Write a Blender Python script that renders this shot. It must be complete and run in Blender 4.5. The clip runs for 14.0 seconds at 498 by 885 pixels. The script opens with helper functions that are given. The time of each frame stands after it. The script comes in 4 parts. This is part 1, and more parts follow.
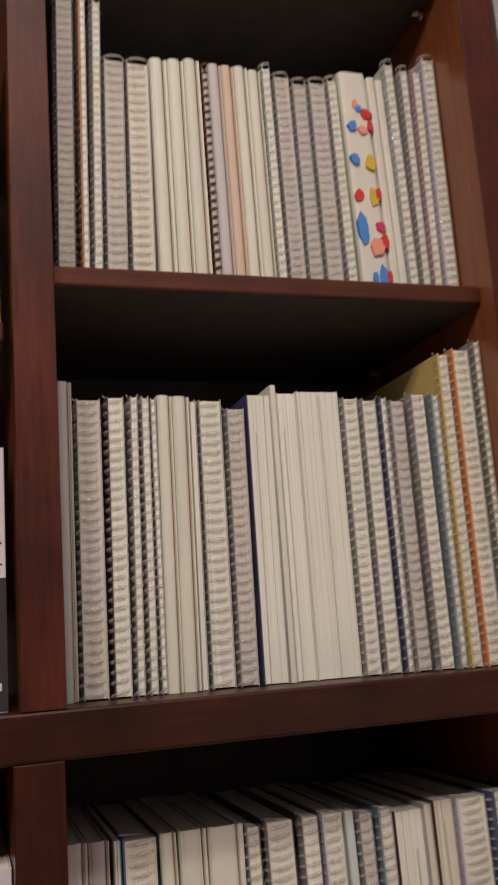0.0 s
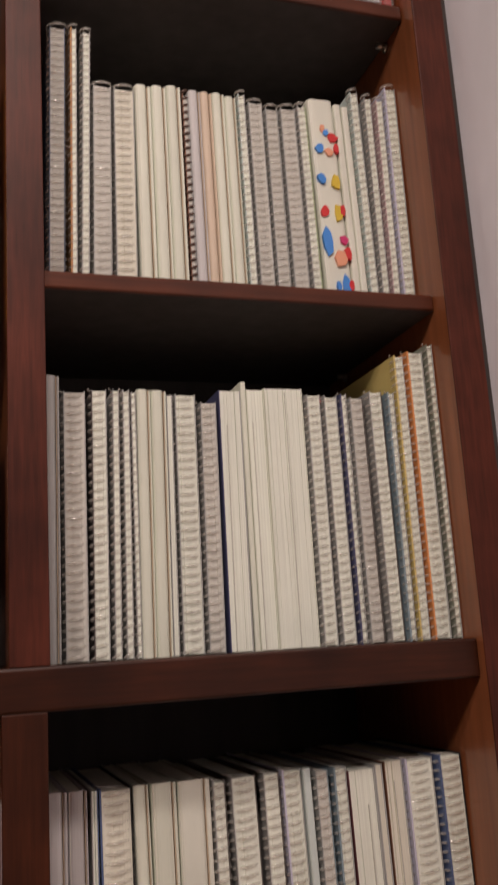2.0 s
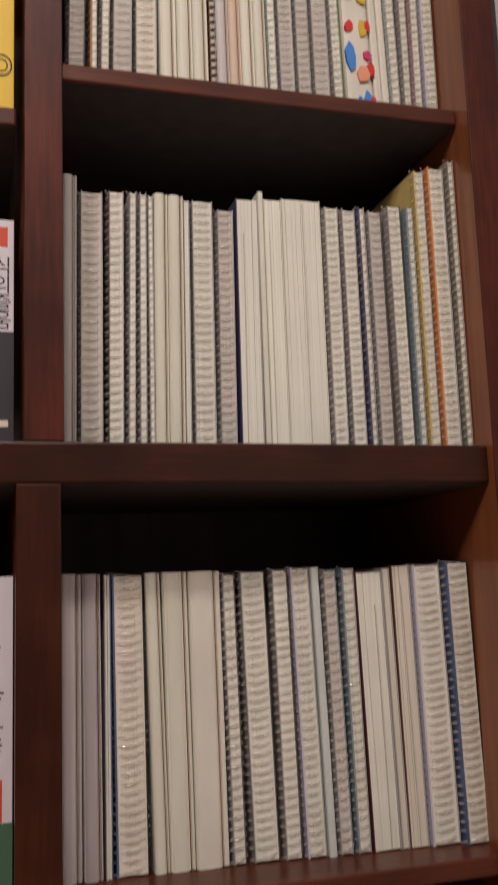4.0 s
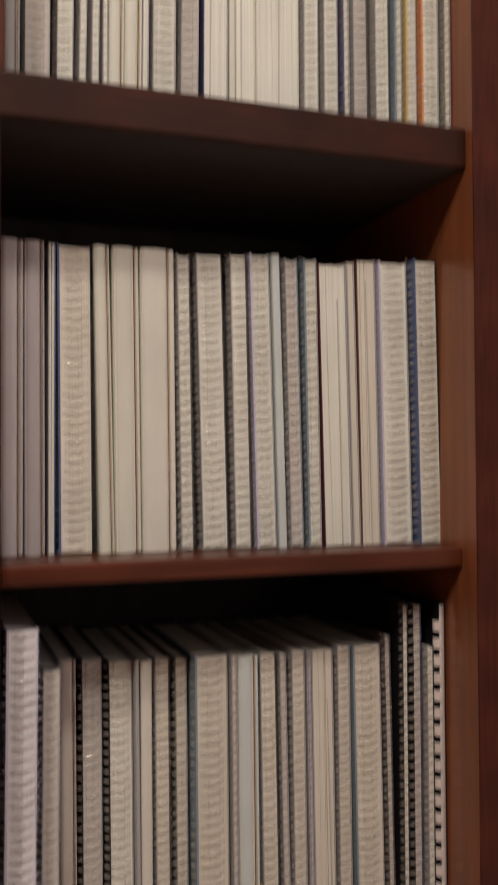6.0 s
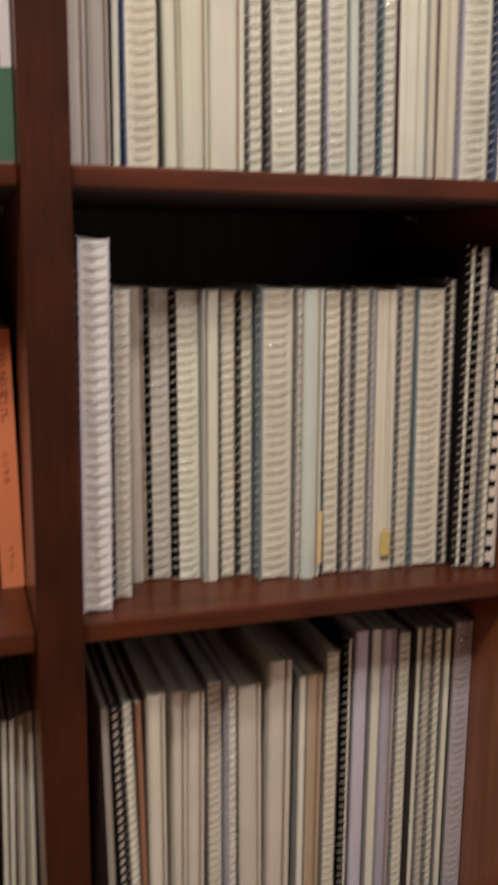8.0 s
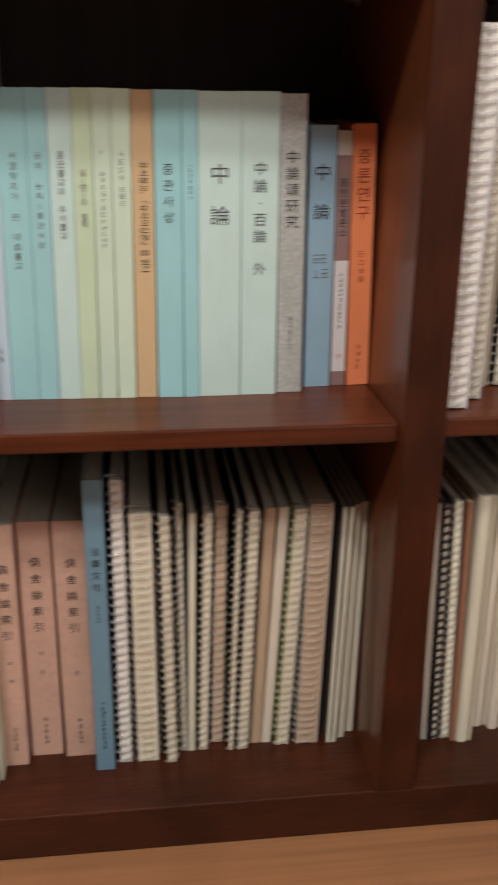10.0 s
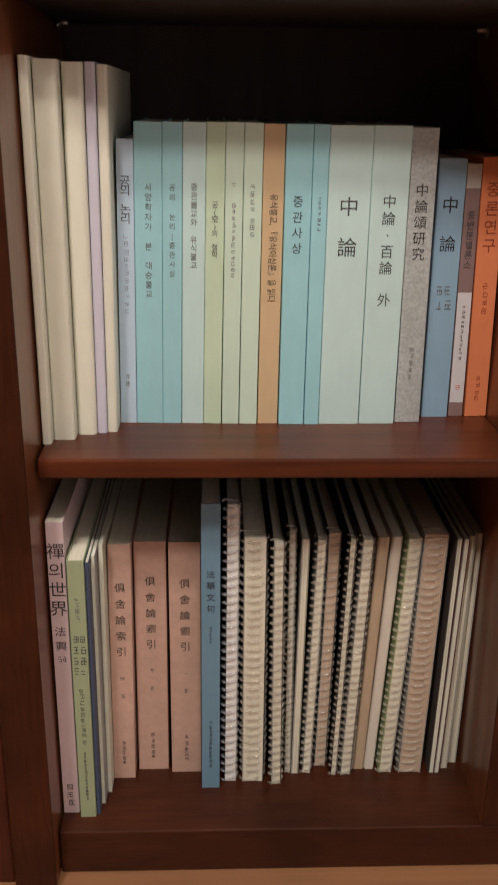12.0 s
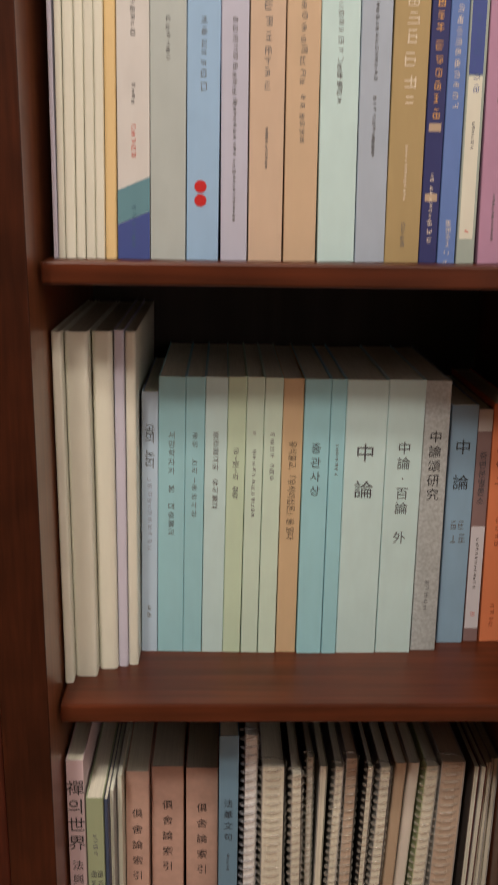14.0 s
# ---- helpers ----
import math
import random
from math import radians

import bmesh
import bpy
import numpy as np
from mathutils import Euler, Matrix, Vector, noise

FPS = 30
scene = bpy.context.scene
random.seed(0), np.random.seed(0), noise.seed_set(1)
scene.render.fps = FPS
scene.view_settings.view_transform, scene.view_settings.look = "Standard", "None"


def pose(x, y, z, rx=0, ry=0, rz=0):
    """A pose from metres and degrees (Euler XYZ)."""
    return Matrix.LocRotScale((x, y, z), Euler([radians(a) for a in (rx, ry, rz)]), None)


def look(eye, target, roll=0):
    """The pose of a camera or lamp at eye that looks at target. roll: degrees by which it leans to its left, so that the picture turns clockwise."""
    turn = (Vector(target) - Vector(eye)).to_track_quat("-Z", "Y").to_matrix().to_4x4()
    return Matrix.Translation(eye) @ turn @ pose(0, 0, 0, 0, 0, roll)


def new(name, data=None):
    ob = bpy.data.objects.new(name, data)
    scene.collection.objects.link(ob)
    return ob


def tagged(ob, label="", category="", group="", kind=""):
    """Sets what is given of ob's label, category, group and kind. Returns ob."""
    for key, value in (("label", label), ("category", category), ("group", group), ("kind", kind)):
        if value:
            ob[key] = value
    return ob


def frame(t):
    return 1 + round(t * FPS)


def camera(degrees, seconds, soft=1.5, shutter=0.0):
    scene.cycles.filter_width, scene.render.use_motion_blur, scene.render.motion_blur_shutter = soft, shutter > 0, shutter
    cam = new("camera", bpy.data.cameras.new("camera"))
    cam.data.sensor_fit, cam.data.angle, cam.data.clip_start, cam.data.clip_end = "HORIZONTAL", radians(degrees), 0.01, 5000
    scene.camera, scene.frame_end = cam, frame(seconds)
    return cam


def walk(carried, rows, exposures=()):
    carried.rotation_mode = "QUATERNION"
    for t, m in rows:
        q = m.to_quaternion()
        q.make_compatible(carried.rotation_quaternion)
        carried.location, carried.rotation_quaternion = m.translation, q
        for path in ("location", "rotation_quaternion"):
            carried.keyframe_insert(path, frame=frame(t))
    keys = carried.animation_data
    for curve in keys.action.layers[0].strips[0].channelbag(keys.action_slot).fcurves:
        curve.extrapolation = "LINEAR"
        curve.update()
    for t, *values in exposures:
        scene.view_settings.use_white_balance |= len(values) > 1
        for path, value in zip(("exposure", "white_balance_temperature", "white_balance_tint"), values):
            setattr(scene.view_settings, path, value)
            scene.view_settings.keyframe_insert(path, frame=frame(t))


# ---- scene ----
cam = camera(30.2, 14.0, soft=2.0, shutter=0.7)
PATH = [
    (0, (-0.066, -0.636, 1.078), (0.541, 1.23, 1.469), -4.1),
    (0.5, (-0.083, -0.695, 1.069), (0.551, 1.153, 1.496), -4.2),
    (1, (-0.082, -0.709, 1.078), (0.575, 1.128, 1.516), -4.1),
    (1.5, (-0.079, -0.708, 1.062), (0.58, 1.123, 1.522), -4.1),
    (2, (-0.072, -0.705, 1.041), (0.554, 1.147, 1.465), -3.6),
    (4.5, (-0.054, -0.686, 0.888), (0.502, 1.219, 1.137), -1.8),
    (5, (-0.051, -0.666, 0.856), (0.526, 1.242, 1.024), -1.6),
    (5.5, (-0.049, -0.654, 0.816), (0.595, 1.236, 0.939), -0.8),
    (6, (-0.043, -0.635, 0.767), (0.607, 1.256, 0.812), -0.3),
    (6.5, (-0.04, -0.622, 0.73), (0.597, 1.27, 0.607), 0.1),
    (7, (-0.038, -0.628, 0.693), (0.61, 1.255, 0.513), 0.2),
    (9.5, (-0.19, -0.618, 0.604), (0.149, 1.226, -0.091), 0.6),
    (10, (-0.224, -0.62, 0.603), (0.008, 1.238, -0.101), 0.7),
    (10.5, (-0.265, -0.621, 0.601), (-0.104, 1.239, -0.118), 0.3),
    (11, (-0.266, -0.622, 0.605), (-0.172, 1.244, -0.109), 0.5),
    (11.5, (-0.261, -0.62, 0.609), (-0.183, 1.25, -0.096), 0.7),
    (12, (-0.261, -0.619, 0.62), (-0.185, 1.257, -0.07), 0.8),
    (12.5, (-0.268, -0.607, 0.645), (-0.17, 1.277, -0.017), 1.0),
    (13, (-0.269, -0.599, 0.7), (-0.178, 1.303, 0.09), 1.1),
    (13.5, (-0.271, -0.594, 0.726), (-0.207, 1.318, 0.144), 1.3),
    (14, (-0.271, -0.598, 0.747), (-0.213, 1.328, 0.211), 0.9),
]
walk(cam, [(t, look(e, a, r)) for t, e, a, r in PATH],
     [(0, -1.44, 6640, 27), (2, -1.34, 6640, 27), (4.5, -1.36, 6640, 28), (5, -1.31, 6640, 27), (6, -1.22, 6660, 26), (7, -1.02, 6660, 22), (9.5, -0.52, 6600, 15),
      (11, -0.58, 6680, 18), (12.5, -0.70, 6780, 19), (14, -0.88, 6880, 19)])

# ---- world and light ----
world = bpy.data.worlds.new("room_air")
scene.world = world
world.use_nodes = True
world.node_tree.nodes["Background"].inputs[0].default_value = (0.9, 0.85, 0.8, 1)
world.node_tree.nodes["Background"].inputs[1].default_value = 0.02
lamp = bpy.data.lights.new("ceiling_light", "AREA")
lamp.shape, lamp.size, lamp.energy, lamp.color = "DISK", 0.20, 29, (1.0, 0.92, 0.77)
lamp_ob = new("ceiling_light", lamp)
lamp_ob.matrix_world = look((-0.12, -1.0, 2.30), (-0.12, -1.0, 0))
lamp_far = bpy.data.lights.new("ceiling_light_far", "AREA")
lamp_far.shape, lamp_far.size, lamp_far.energy, lamp_far.color = "DISK", 0.26, 48, (1.0, 0.92, 0.78)
lamp_far_ob = new("ceiling_light_far", lamp_far)
lamp_far_ob.matrix_world = look((-0.76, -1.32, 2.30), (-0.76, -1.32, 0))

# ---- measures ----
W = 0.36            # clear width of a bay
D = 0.032           # thickness of the middle divider
XL = -0.391  # inner face of the end panel beside the titles bay
BACK = 0.262        # face of the back panel
Z_R1, Z_R2, Z_R3, Z_R4, Z_R5, Z_R6 = 1.6555, 1.3475, 1.0335, 0.6985, 0.3785, 0.043
Z_L2, Z_L3, Z_L4, Z_L5, Z_L6 = 1.3035, 1.0335, 0.6985, 0.3755, 0.042
TOP = 2.02


# ---- materials ----
def lin(c):
    c /= 255
    return c / 12.92 if c <= 0.04045 else ((c + 0.055) / 1.055) ** 2.4


def tone(r, g, b):
    """Base colour of a thing that looks r, g, b where white paper looks 216, 206, 190."""
    return tuple(min(0.86, 0.78 * lin(v) / lin(w)) for v, w in zip((r, g, b), (216, 206, 190)))


def material(name, colour, rough=0.6, grain=(60, 60, 60), amount=0.1, bump=0.0, spread=0.06, metal=0.0, alpha=1.0, coat=0.0, stain=0.08, spec=0.5, deep=0.001):
    m = bpy.data.materials.new(name)
    m.use_nodes = True
    n, links = m.node_tree.nodes, m.node_tree.links
    b = n["Principled BSDF"]
    b.inputs["Roughness"].default_value, b.inputs["Metallic"].default_value = rough, metal
    b.inputs["Alpha"].default_value, b.inputs["Coat Weight"].default_value = alpha, coat
    b.inputs["Coat Roughness"].default_value, b.inputs["Specular IOR Level"].default_value = 0.14, spec
    place = n.new("ShaderNodeTexCoord")
    info = n.new("ShaderNodeObjectInfo")
    shift = n.new("ShaderNodeVectorMath")
    shift.operation = "SCALE"
    shift.inputs[0].default_value = (7.3, 3.1, 5.7)
    links.new(info.outputs["Random"], shift.inputs["Scale"])
    add = n.new("ShaderNodeVectorMath")
    links.new(place.outputs["Object"], add.inputs[0])
    links.new(shift.outputs[0], add.inputs[1])
    scale = n.new("ShaderNodeMapping")
    scale.inputs["Scale"].default_value = grain
    links.new(add.outputs[0], scale.inputs["Vector"])
    fine = n.new("ShaderNodeTexNoise")
    fine.inputs["Scale"].default_value, fine.inputs["Detail"].default_value = 1.0, 4.0
    links.new(scale.outputs[0], fine.inputs["Vector"])
    wide = n.new("ShaderNodeTexNoise")
    wide.inputs["Scale"].default_value, wide.inputs["Detail"].default_value = 14.0, 3.0
    links.new(add.outputs[0], wide.inputs["Vector"])
    last = None
    for source, low, high in ((fine.outputs["Fac"], 1 - amount, 1 + amount), (wide.outputs["Fac"], 1 - stain, 1 + stain), (info.outputs["Random"], 1 - spread, 1 + spread)):
        span = n.new("ShaderNodeMapRange")
        if source != info.outputs["Random"]:
            span.inputs["From Min"].default_value, span.inputs["From Max"].default_value = 0.25, 0.75
        span.inputs["To Min"].default_value, span.inputs["To Max"].default_value = low, high
        links.new(source, span.inputs["Value"])
        if last:
            times = n.new("ShaderNodeMath")
            times.operation = "MULTIPLY"
            links.new(last, times.inputs[0])
            links.new(span.outputs[0], times.inputs[1])
            last = times.outputs[0]
        else:
            last = span.outputs[0]
    tint = n.new("ShaderNodeVectorMath")
    tint.operation = "SCALE"
    tint.inputs[0].default_value = colour
    links.new(last, tint.inputs["Scale"])
    links.new(tint.outputs[0], b.inputs["Base Color"])
    if bump:
        relief = n.new("ShaderNodeBump")
        relief.inputs["Strength"].default_value, relief.inputs["Distance"].default_value = bump, deep
        links.new(fine.outputs["Fac"], relief.inputs["Height"])
        links.new(relief.outputs[0], b.inputs["Normal"])
    return m


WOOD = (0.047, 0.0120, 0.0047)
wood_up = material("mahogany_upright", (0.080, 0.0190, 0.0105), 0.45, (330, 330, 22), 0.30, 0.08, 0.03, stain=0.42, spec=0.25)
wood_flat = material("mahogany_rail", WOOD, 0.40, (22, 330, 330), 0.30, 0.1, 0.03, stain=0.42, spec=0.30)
# shaded copy of the upright wood, for lippings that get less light
wood_up_shaded = material("mahogany_upright_shaded", WOOD, 0.45, (330, 330, 22), 0.30, 0.08, 0.03, stain=0.42, spec=0.25)
wood_shelf = material("mahogany_shelf", (0.090, 0.0220, 0.0085), 0.36, (6, 140, 140), 0.38, 0.12, 0.05, stain=0.25, spec=0.35)
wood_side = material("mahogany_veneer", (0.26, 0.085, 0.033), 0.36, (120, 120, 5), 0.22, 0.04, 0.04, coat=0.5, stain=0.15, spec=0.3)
# the same veneer, darkened for the weaker light low in the case
wood_lower_shaded = material("mahogany_veneer_shaded", (0.17, 0.054, 0.023), 0.36, (120, 120, 5), 0.22, 0.04, 0.04, coat=0.3, stain=0.2, spec=0.3)
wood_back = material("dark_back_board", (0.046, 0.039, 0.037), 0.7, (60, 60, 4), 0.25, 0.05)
oak = material("oak_laminate", (0.31, 0.150, 0.074), 0.42, (3, 120, 60), 0.16, 0.05, 0.07, stain=0.08)
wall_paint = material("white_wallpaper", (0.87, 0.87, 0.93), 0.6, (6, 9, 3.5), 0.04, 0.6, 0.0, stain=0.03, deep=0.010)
# assumed colour of the out-of-view walls, kept dark to hold bounced light down
low_bounce_paint = material("low_bounce_wall", (0.22, 0.19, 0.16), 0.8, (30, 30, 30), 0.05, 0.2, 0.0)
ceiling_paint = material("ceiling_paint", (0.62, 0.61, 0.59), 0.8, (40, 40, 40), 0.02)
steel_pin = material("nickel_pin", (0.55, 0.52, 0.48), 0.3, metal=1.0)
lamp_glass = material("lamp_glass", (0.8, 0.8, 0.78), 0.4)

PAPER_TONES = dict(white=(220, 215, 188), cream=(212, 202, 174), grey=(194, 185, 164), bright=(222, 224, 240), ivory=(222, 213, 188),
                   lavgrey=(186, 176, 176), brownpaper=(190, 164, 136))
COVER_TONES = dict(white=(212, 207, 178), ivory=(216, 209, 182), cream=(208, 196, 174), grey=(166, 160, 146), palegrey=(196, 186, 172), dark=(84, 74, 66),
                   black=(26, 23, 24), navy=(70, 70, 92), blue=(80, 94, 118), teal=(128, 142, 140), mint=(198, 202, 184), lime=(160, 168, 120),
                   moss=(136, 134, 112), lavender=(198, 190, 192), lavgrey=(176, 166, 170), rose=(196, 164, 154), rust=(150, 104, 78), ochre=(166, 108, 52), tan=(206, 180, 148),
                   tan2=(182, 156, 124), orange=(220, 140, 78), yellow=(206, 178, 104), maroon=(86, 44, 44), brown=(104, 70, 48), slate=(64, 74, 92),
                   lilac=(212, 184, 176), leaf=(156, 164, 124), salmon=(186, 146, 130), steel=(104, 136, 148), icegrey=(176, 192, 196), teal5=(150, 194, 190),
                   ice=(190, 212, 208), green5=(190, 206, 170), green5b=(196, 212, 184), brown5=(204, 172, 128), blue5=(154, 202, 208), speckle=(150, 148, 142),
                   blue5b=(140, 170, 182), duo=(140, 112, 104), orange5=(244, 130, 84), straw=(222, 188, 128), bluefoot=(206, 198, 182), sage=(178, 182, 168),
                   sky=(150, 180, 198), mauve=(186, 182, 186), tan5=(202, 172, 140), brown4=(204, 172, 134), bluegrey=(166, 174, 177), gold=(170, 144, 96),
                   navy5=(50, 54, 96), blue4=(98, 124, 170), creamlabel=(160, 168, 150), pink4=(178, 132, 148), sunny=(232, 186, 44), snow=(214, 206, 200),
                   charcoal=(52, 50, 52), fern=(70, 104, 78), vermilion=(206, 78, 44), red=(196, 40, 36), cobalt=(70, 84, 136), seafoam=(98, 138, 140),
                   paleblush=(206, 178, 166), sticker_blue=(64, 130, 190), sticker_red=(206, 50, 46), sticker_gold=(206, 170, 50), sticker_peach=(226, 150, 110), sticker_pink=(200, 50, 96))
INK_TONES = dict(ink=(34, 34, 36), ink_mid=(66, 68, 70), ink_soft=(104, 102, 98), ink_rust=(150, 62, 36), ink_grey=(130, 138, 146), ink_red=(200, 96, 80), ink_teal=(70, 104, 110), ink_pale=(222, 204, 174), ink_gold=(216, 160, 84),
                 ink_blue=(70, 92, 130), ink_violet=(96, 84, 110))
papers = {k: material("paper_" + k, tone(*v), 0.85, (900, 30, 5), 0.10, 0.25, 0.05, stain=0.05) for k, v in PAPER_TONES.items()}
covers = {k: material("cover_" + k, tone(*v), 0.5, (120, 120, 40), 0.03, 0.05, 0.03, stain=0.04) for k, v in COVER_TONES.items()}
covers["speckle"] = material("cover_speckle", tone(172, 173, 162), 0.7, (420, 420, 420), 0.22, 0.1, 0.0, stain=0.10)
covers["salmon"] = material("cover_salmon", tone(192, 153, 130), 0.7, (150, 150, 150), 0.08, 0.1, 0.03, stain=0.08)
inks = {k: material("print_" + k, tone(*v), 0.6, amount=0.05, spread=0.0) for k, v in INK_TONES.items()}


def clear(name, colour, body, rough, shine=0.06, bend=0.0):
    """Clear plastic: see-through, a little milky, bending light in part, with a glossy skin."""
    m = bpy.data.materials.new(name)
    m.use_nodes = True
    n, links = m.node_tree.nodes, m.node_tree.links
    n.remove(n["Principled BSDF"])
    milk, gloss, see, glass = n.new("ShaderNodeBsdfDiffuse"), n.new("ShaderNodeBsdfGlossy"), n.new("ShaderNodeBsdfTransparent"), n.new("ShaderNodeBsdfRefraction")
    milk.inputs[0].default_value, gloss.inputs["Roughness"].default_value, see.inputs[0].default_value = (*colour, 1), rough, (0.98, 0.975, 0.97, 1)
    glass.inputs["Color"].default_value, glass.inputs["Roughness"].default_value, glass.inputs["IOR"].default_value = (0.96, 0.95, 0.93, 1), 0.08, 1.42
    last = see.outputs[0]
    for share, shader in ((bend, glass), (body, milk), (shine, gloss)):
        mix = n.new("ShaderNodeMixShader")
        mix.inputs[0].default_value = share
        links.new(last, mix.inputs[1]), links.new(shader.outputs[0], mix.inputs[2])
        last = mix.outputs[0]
    links.new(last, n["Material Output"].inputs[0])
    return m


clear_rings = clear("clear_binding", (0.93, 0.91, 0.83), 0.20, 0.06, 0.12, 0.06)
pale_rings = clear("pale_blue_binding", (0.85, 0.88, 0.97), 0.28, 0.06, 0.12, 0.06)
black_rings = material("black_binding", (0.03, 0.03, 0.035), 0.25, amount=0.05)
brown_rings = material("brown_wire", (0.10, 0.055, 0.04), 0.35, amount=0.05)
white_rings = material("white_binding", (0.82, 0.78, 0.74), 0.3, amount=0.02)
clear_plastic = clear("clear_plastic", (0.75, 0.74, 0.74), 0.10, 0.05)


# ---- shaping helpers ----
def box(bm, x0, x1, y0, y1, z0, z1, bevel=0.0, segments=2):
    made = bmesh.ops.create_cube(bm, size=1.0, matrix=Matrix.LocRotScale(((x0 + x1) / 2, (y0 + y1) / 2, (z0 + z1) / 2), None, (x1 - x0, y1 - y0, z1 - z0)))
    if bevel:
        edges = list({e for v in made["verts"] for e in v.link_edges})
        bmesh.ops.bevel(bm, geom=edges, offset=bevel, segments=segments, affect="EDGES", profile=0.5)


def prism(bm, outline, z0, z1):
    """A closed outline in x, y drawn up from z0 to z1."""
    low = [bm.verts.new((x, y, z0)) for x, y in outline]
    high = [bm.verts.new((x, y, z1)) for x, y in outline]
    k = len(outline)
    for i in range(k):
        j = (i + 1) % k
        bm.faces.new((low[i], low[j], high[j], high[i]))
    bm.faces.new(low[::-1])
    bm.faces.new(high)


def part(name, bm, mat, parent=None, label="", smooth=False):
    bmesh.ops.recalc_face_normals(bm, faces=bm.faces)
    me = bpy.data.meshes.new(name)
    bm.to_mesh(me)
    bm.free()
    me.materials.append(mat)
    if smooth:
        me.shade_smooth()
    ob = new(name, me)
    ob.parent = parent
    return tagged(ob, label)


def block(name, mat, parent, x0, x1, y0, y1, z0, z1, bevel=0.0, label=""):
    bm = bmesh.new()
    box(bm, x0, x1, y0, y1, z0, z1, bevel)
    return part(name, bm, mat, parent, label)


# ---- the room ----
def room():
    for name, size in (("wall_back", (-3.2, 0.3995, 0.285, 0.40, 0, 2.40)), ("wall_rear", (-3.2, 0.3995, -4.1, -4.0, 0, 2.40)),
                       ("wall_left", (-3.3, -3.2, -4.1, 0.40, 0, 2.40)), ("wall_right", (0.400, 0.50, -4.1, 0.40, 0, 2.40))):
        tagged(block(name, wall_paint if name == "wall_right" else low_bounce_paint, None, *size), "plain off-white papered room wall" if name == "wall_right" else "plain out-of-view room wall, beige darkened to cut bounced light", "wall", kind="structure")
    tagged(block("ceiling", ceiling_paint, None, -3.3, 0.5, -4.1, 0.4, 2.40, 2.50), "plain white painted ceiling", "ceiling", kind="structure")
    floor = tagged(block("floor", oak, None, -3.3, 0.5, -4.1, 0.4, -0.08, -0.006), "light oak laminate plank floor", "floor", kind="structure")
    boards = {}
    for row in range(35):
        for k in range(-1, 3):
            x0 = -2.4 - (row % 3) * 0.4 + k * 1.2
            x0, x1 = max(x0, -3.198), min(x0 + 1.1988, 0.398)
            length = round(x1 - x0, 4)
            if length < 0.02:
                continue
            if length not in boards:
                bm = bmesh.new()
                box(bm, 0, length, 0, 0.1192, -0.006, 0, 0.0005, 1)
                p = part("plank", bm, oak, floor)
                boards[length] = p.data
            else:
                p = new("plank", boards[length])
                p.parent = floor
            p.location = (x0, 0.16 - row * 0.12, 0)
    for x, y in ((-0.12, -1.0), (-0.76, -1.32)):
        light = tagged(new("ceiling_lamp"), "round flush white ceiling lamp", "lamp", "ceiling lamps")
        light.location = (x, y, 2.32)
        bm = bmesh.new()
        bmesh.ops.create_cone(bm, cap_ends=True, segments=40, radius1=0.20, radius2=0.22, depth=0.03, matrix=pose(0, 0, 0.045))
        part("lamp_base", bm, ceiling_paint, light)
        bm = bmesh.new()
        bmesh.ops.create_cone(bm, cap_ends=True, segments=40, radius1=0.17, radius2=0.19, depth=0.03, matrix=pose(0, 0, 0.014))
        part("diffuser", bm, lamp_glass, light)


